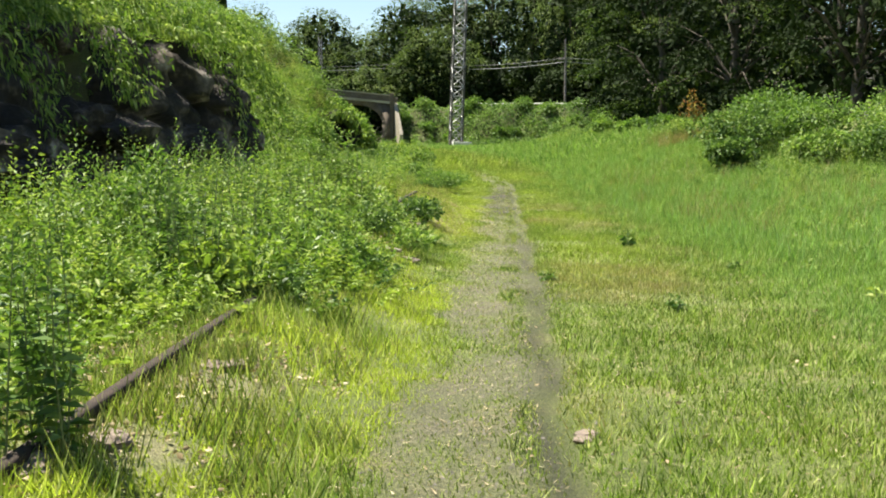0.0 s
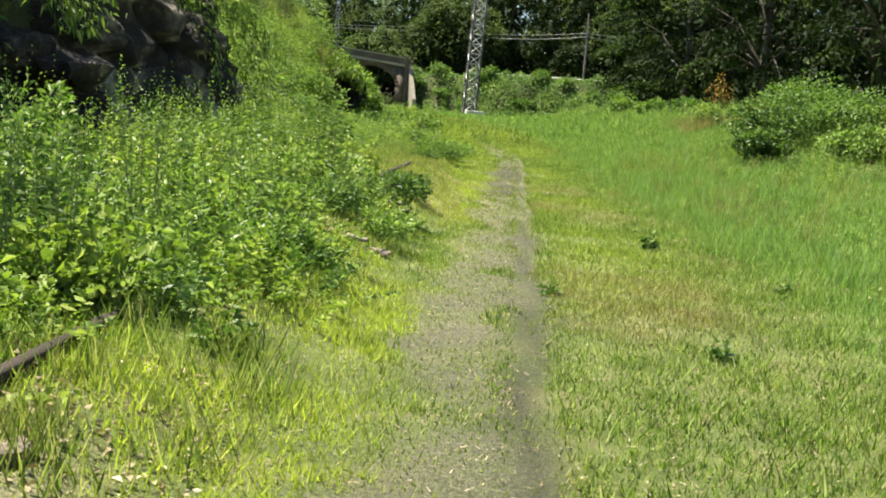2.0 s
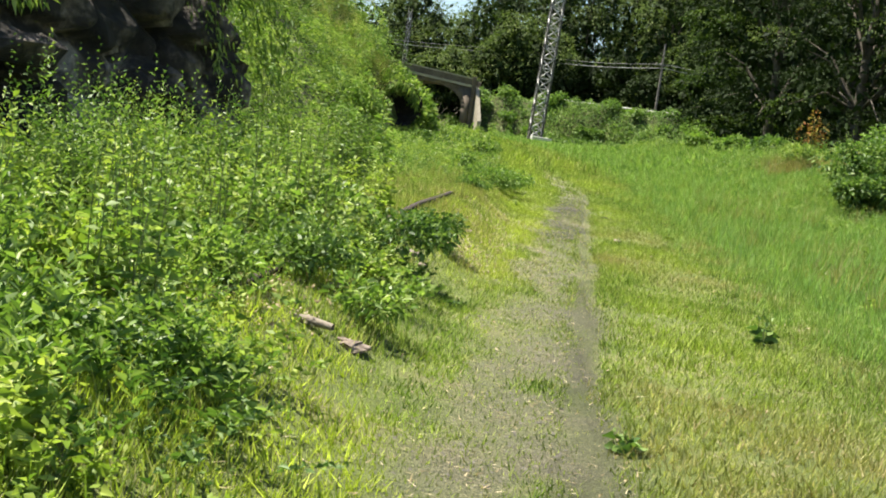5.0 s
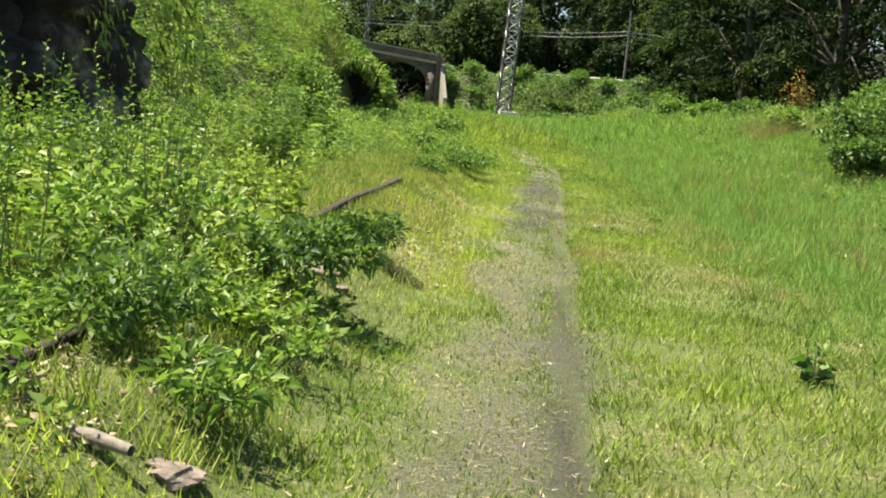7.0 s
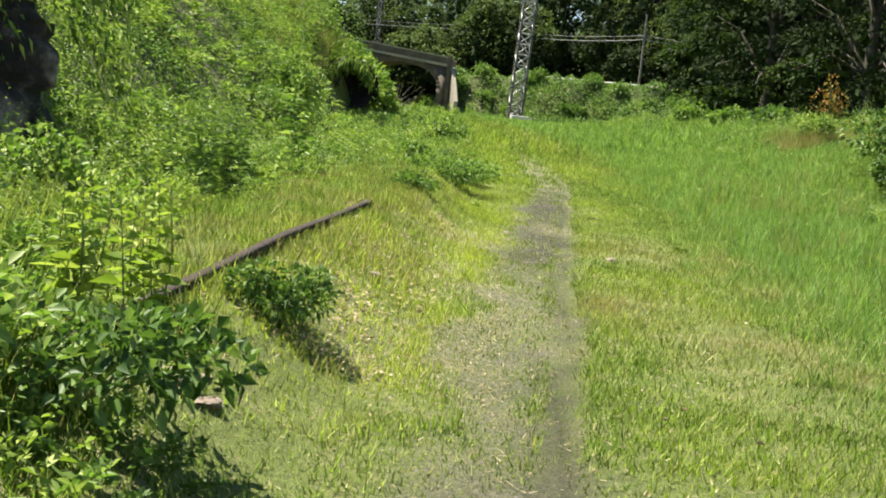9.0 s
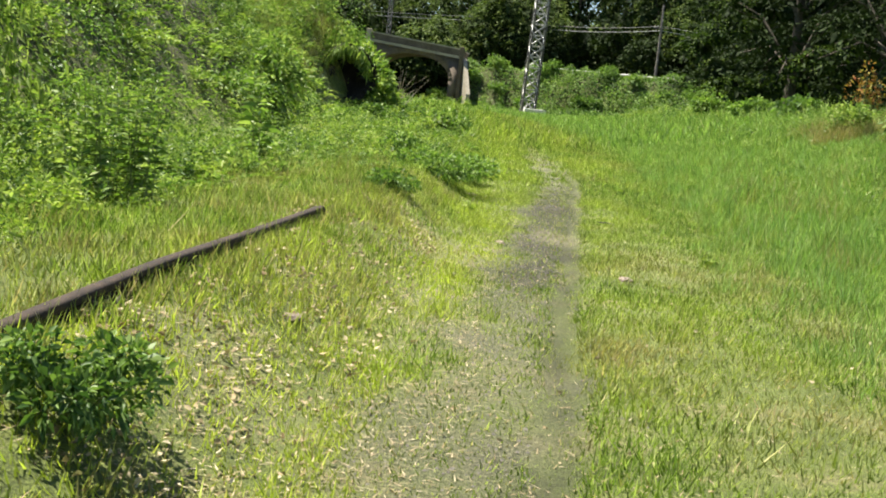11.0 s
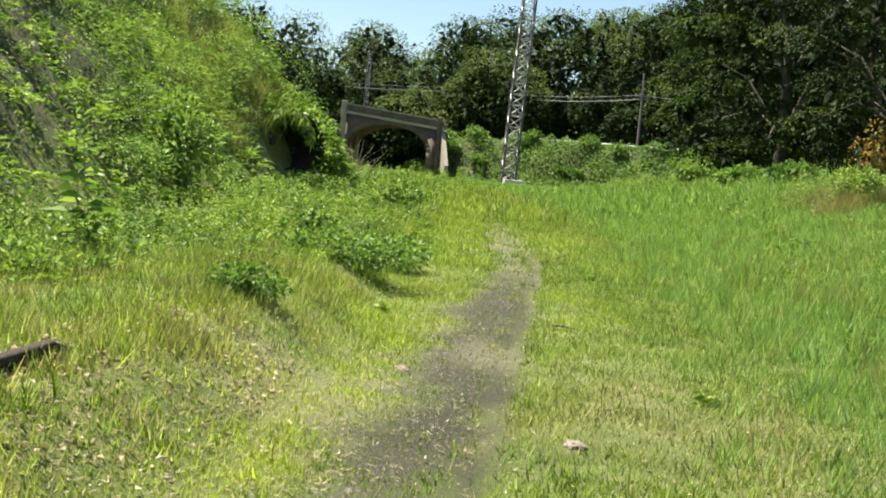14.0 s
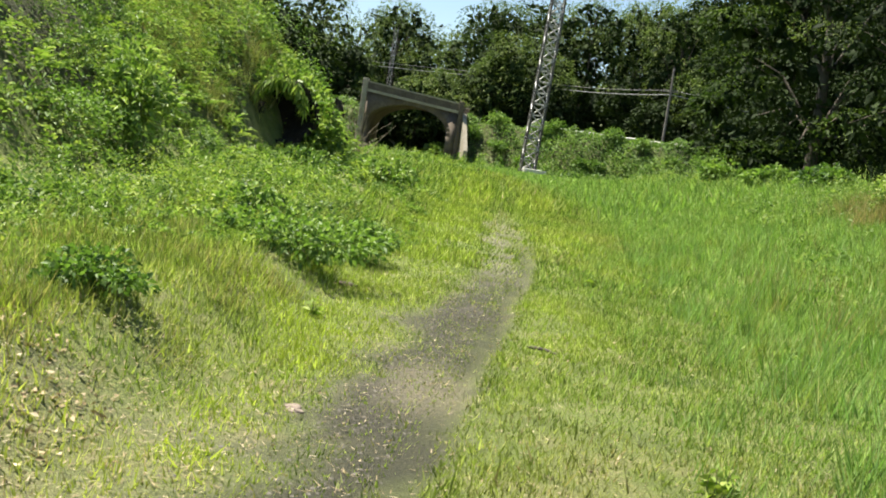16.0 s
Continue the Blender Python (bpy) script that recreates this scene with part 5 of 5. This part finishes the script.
# ---------------------------------------------------------------- rail, stones, timber, litter
def rail():
    """Flat-bottomed rail swept along its line: foot, web and head."""
    ys = np.arange(1.0, 34.0, 0.5)
    xs = rail_x(ys)
    xs = np.convolve(np.pad(xs, 6, mode='edge'), np.ones(13) / 13, 'valid')
    z = H(xs, ys)
    z = np.convolve(np.pad(z, 4, mode='edge'), np.ones(9) / 9, 'valid') + np.interp(ys, [1, 7, 12, 18, 21, 25, 25.8, 34], [-0.07, -0.07, -0.11, -0.07, -0.04, -0.07, -0.3, -0.3])
    root = thing("rail", 0, 0, 0, "rusted old railway rail half buried in grass", "rail")

    def sweep(name, prof):
        v = np.concatenate([[(x + a, y, zz + b) for a, b in prof] for x, y, zz in zip(xs, ys, z)])
        k = len(prof)
        i, j = np.arange(len(ys) - 1)[:, None] * k, np.arange(k)[None]
        q = np.stack([i + j, i + (j + 1) % k, i + k + (j + 1) % k, i + k + j], -1).reshape(-1, 4)
        part(name, fast_mesh(name, v, q, [RAIL]), None, root)
    sweep("foot", [(-0.065, 0), (0.065, 0), (0.065, 0.014), (0.014, 0.028), (-0.014, 0.028), (-0.065, 0.014)])
    sweep("web", [(-0.011, 0.026), (0.011, 0.026), (0.011, 0.11), (-0.011, 0.11)])
    sweep("head", [(-0.013, 0.106), (0.013, 0.106), (0.035, 0.115), (0.036, 0.148), (0.026, 0.158), (-0.026, 0.158), (-0.036, 0.148), (-0.035, 0.115)])


rail()
for k, (sx, sy, r, lab) in enumerate([(-1.32, 6.6, 0.10, "weathered flat stone in the grass"), (-1.5, 4.9, 0.10, "rough brown stone beside the tall weed"), (-1.7, 4.45, 0.12, "pinkish broken stone by the rail"),
                                      (-0.4, 13.35, 0.1, "broken pale chunk beside the timber"), (-0.34, 17.2, 0.06, "pale stone at the rail's side"), (0.75, 5.6, 0.065, "flat grey stone at the track's edge"),
                                      (2.3, 26.0, 0.07, "flat pale stone in the grass"), (1.0, 28.3, 0.06, "pale stone at the track's side"), (0.4, 33.6, 0.1, "pale stone before the dark bush"), (-0.1, 21.4, 0.06, "small pale stone among dead leaves")]):
    rock_block(sx, sy, hz(sx, sy) + 0.005, r * 1.3, r, r * 0.4, 50 + k, lab, "loose stones", STONE)


def timber(x, y, L, rz, label, r=0.03, mat=DEADWOOD):
    root = thing("timber", x, y, hz(x, y) + 0.018, label, "timber", "scrap timber", rz)
    v, q = tube_arrays([(-L / 2, 0, 0.0), (0, 0.01, 0.012), (L / 2, 0, 0.0)], [r * 0.9, r, r * 0.7], 7)
    part("plank", fast_mesh("plank", v, q, [mat]), None, root)


timber(-0.66, 13.25, 0.36, -20, "bleached piece of timber lying in the grass")
timber(-0.48, 17.25, 0.3, -8, "bleached piece of timber beside the rail")
timber(-0.5, 17.12, 0.26, 5, "bleached piece of timber beside the rail")
timber(2.5, 31.6, 0.3, -30, "dark twig lying on the track's side", 0.015, BARK)


def litter(name, n, x0, x1, y0, y1, size, label):
    x, y = rng.uniform(x0, x1, n), rng.uniform(y0, y1, n)
    ok = rng.uniform(0, 1, n) < 0.12 + 0.88 * smooth(0.36, 0.66, 0.5 * fbm(x * 1.3, y * 1.3, 77) + 0.5 * vnoise(x * 4, y * 4, 79))
    x, y = x[ok], y[ok]
    p = np.stack([x, y, H(x, y) + rng.uniform(0.005, 0.05, len(x))], 1)
    ax = rng.normal(0, 1, (len(x), 3)) * np.array([1, 1, 0.3])
    v, t = leaves(p, ax, rng.uniform(*size, len(x)), 0.6, 0.4, 0.0)
    tagged(new(name, fast_mesh(name, v, t, [DRY])), label, "dead leaves", kind="stuff")


litter("dead_leaves", 4600, -0.85, 0.4, 18.5, 27.5, (0.015, 0.05), "dry tan leaves scattered between rail and track")
litter("dead_leaves", 2200, -2.2, -0.6, 4, 8, (0.02, 0.055), "dry brown leaves beside the stones")
litter("dead_leaves", 1500, -1.7, -0.6, 12, 15.5, (0.02, 0.05), "dry pale leaves around the timber")
litter("dead_leaves", 900, 0.3, 4.5, 3, 34, (0.02, 0.05), "few dry leaves strewn over the grass")


def straw(n, x0, x1, y0, y1, label):
    x, y = rng.uniform(x0, x1, n), rng.uniform(y0, y1, n)
    h = rng.uniform(0.006, 0.014, n)
    v, t = blades(x, y, H(x, y) + rng.uniform(0.003, 0.02, n), h, np.full(n, 0.009), rng.uniform(4, 8))
    tagged(new("straw", fast_mesh("straw", v, t, [DRY])), label, "straw", kind="stuff")


straw(9000, -1.0, 1.0, 18.5, 29, "dry broken straw between rail and track")
straw(16000, -0.6, 4.5, 3, 36, "dead grass straw lying in the short grass")


def pebbles(n):
    y = 3 + rng.uniform(0, 1, n) * 42
    x = track_x(y) + rng.normal(-0.05, 0.34, n)
    r = rng.uniform(0.005, 0.015, n)
    o = np.array([(1, 0, 0), (-0.5, 0.85, 0), (-0.5, -0.85, 0), (0, 0, 0.7)])
    c, s = np.cos(rng.uniform(0, 6.28, n)), np.sin(rng.uniform(0, 6.28, n))
    q = np.stack([o[None, :, 0] * c[:, None] - o[None, :, 1] * s[:, None], o[None, :, 0] * s[:, None] + o[None, :, 1] * c[:, None], np.repeat(o[None, :, 2], n, 0)], -1)
    p = q * r[:, None, None] + np.stack([x, y, H(x, y) - 0.001], 1)[:, None]
    b = np.arange(n)[:, None] * 4
    t = np.concatenate([b + [0, 1, 3], b + [1, 2, 3], b + [2, 0, 3]], 1).reshape(-1, 3)
    tagged(new("gravel", fast_mesh("gravel", p.reshape(-1, 3), t, [PEBBLE])), "loose grey gravel on the worn track", "gravel", kind="stuff")


pebbles(7000)
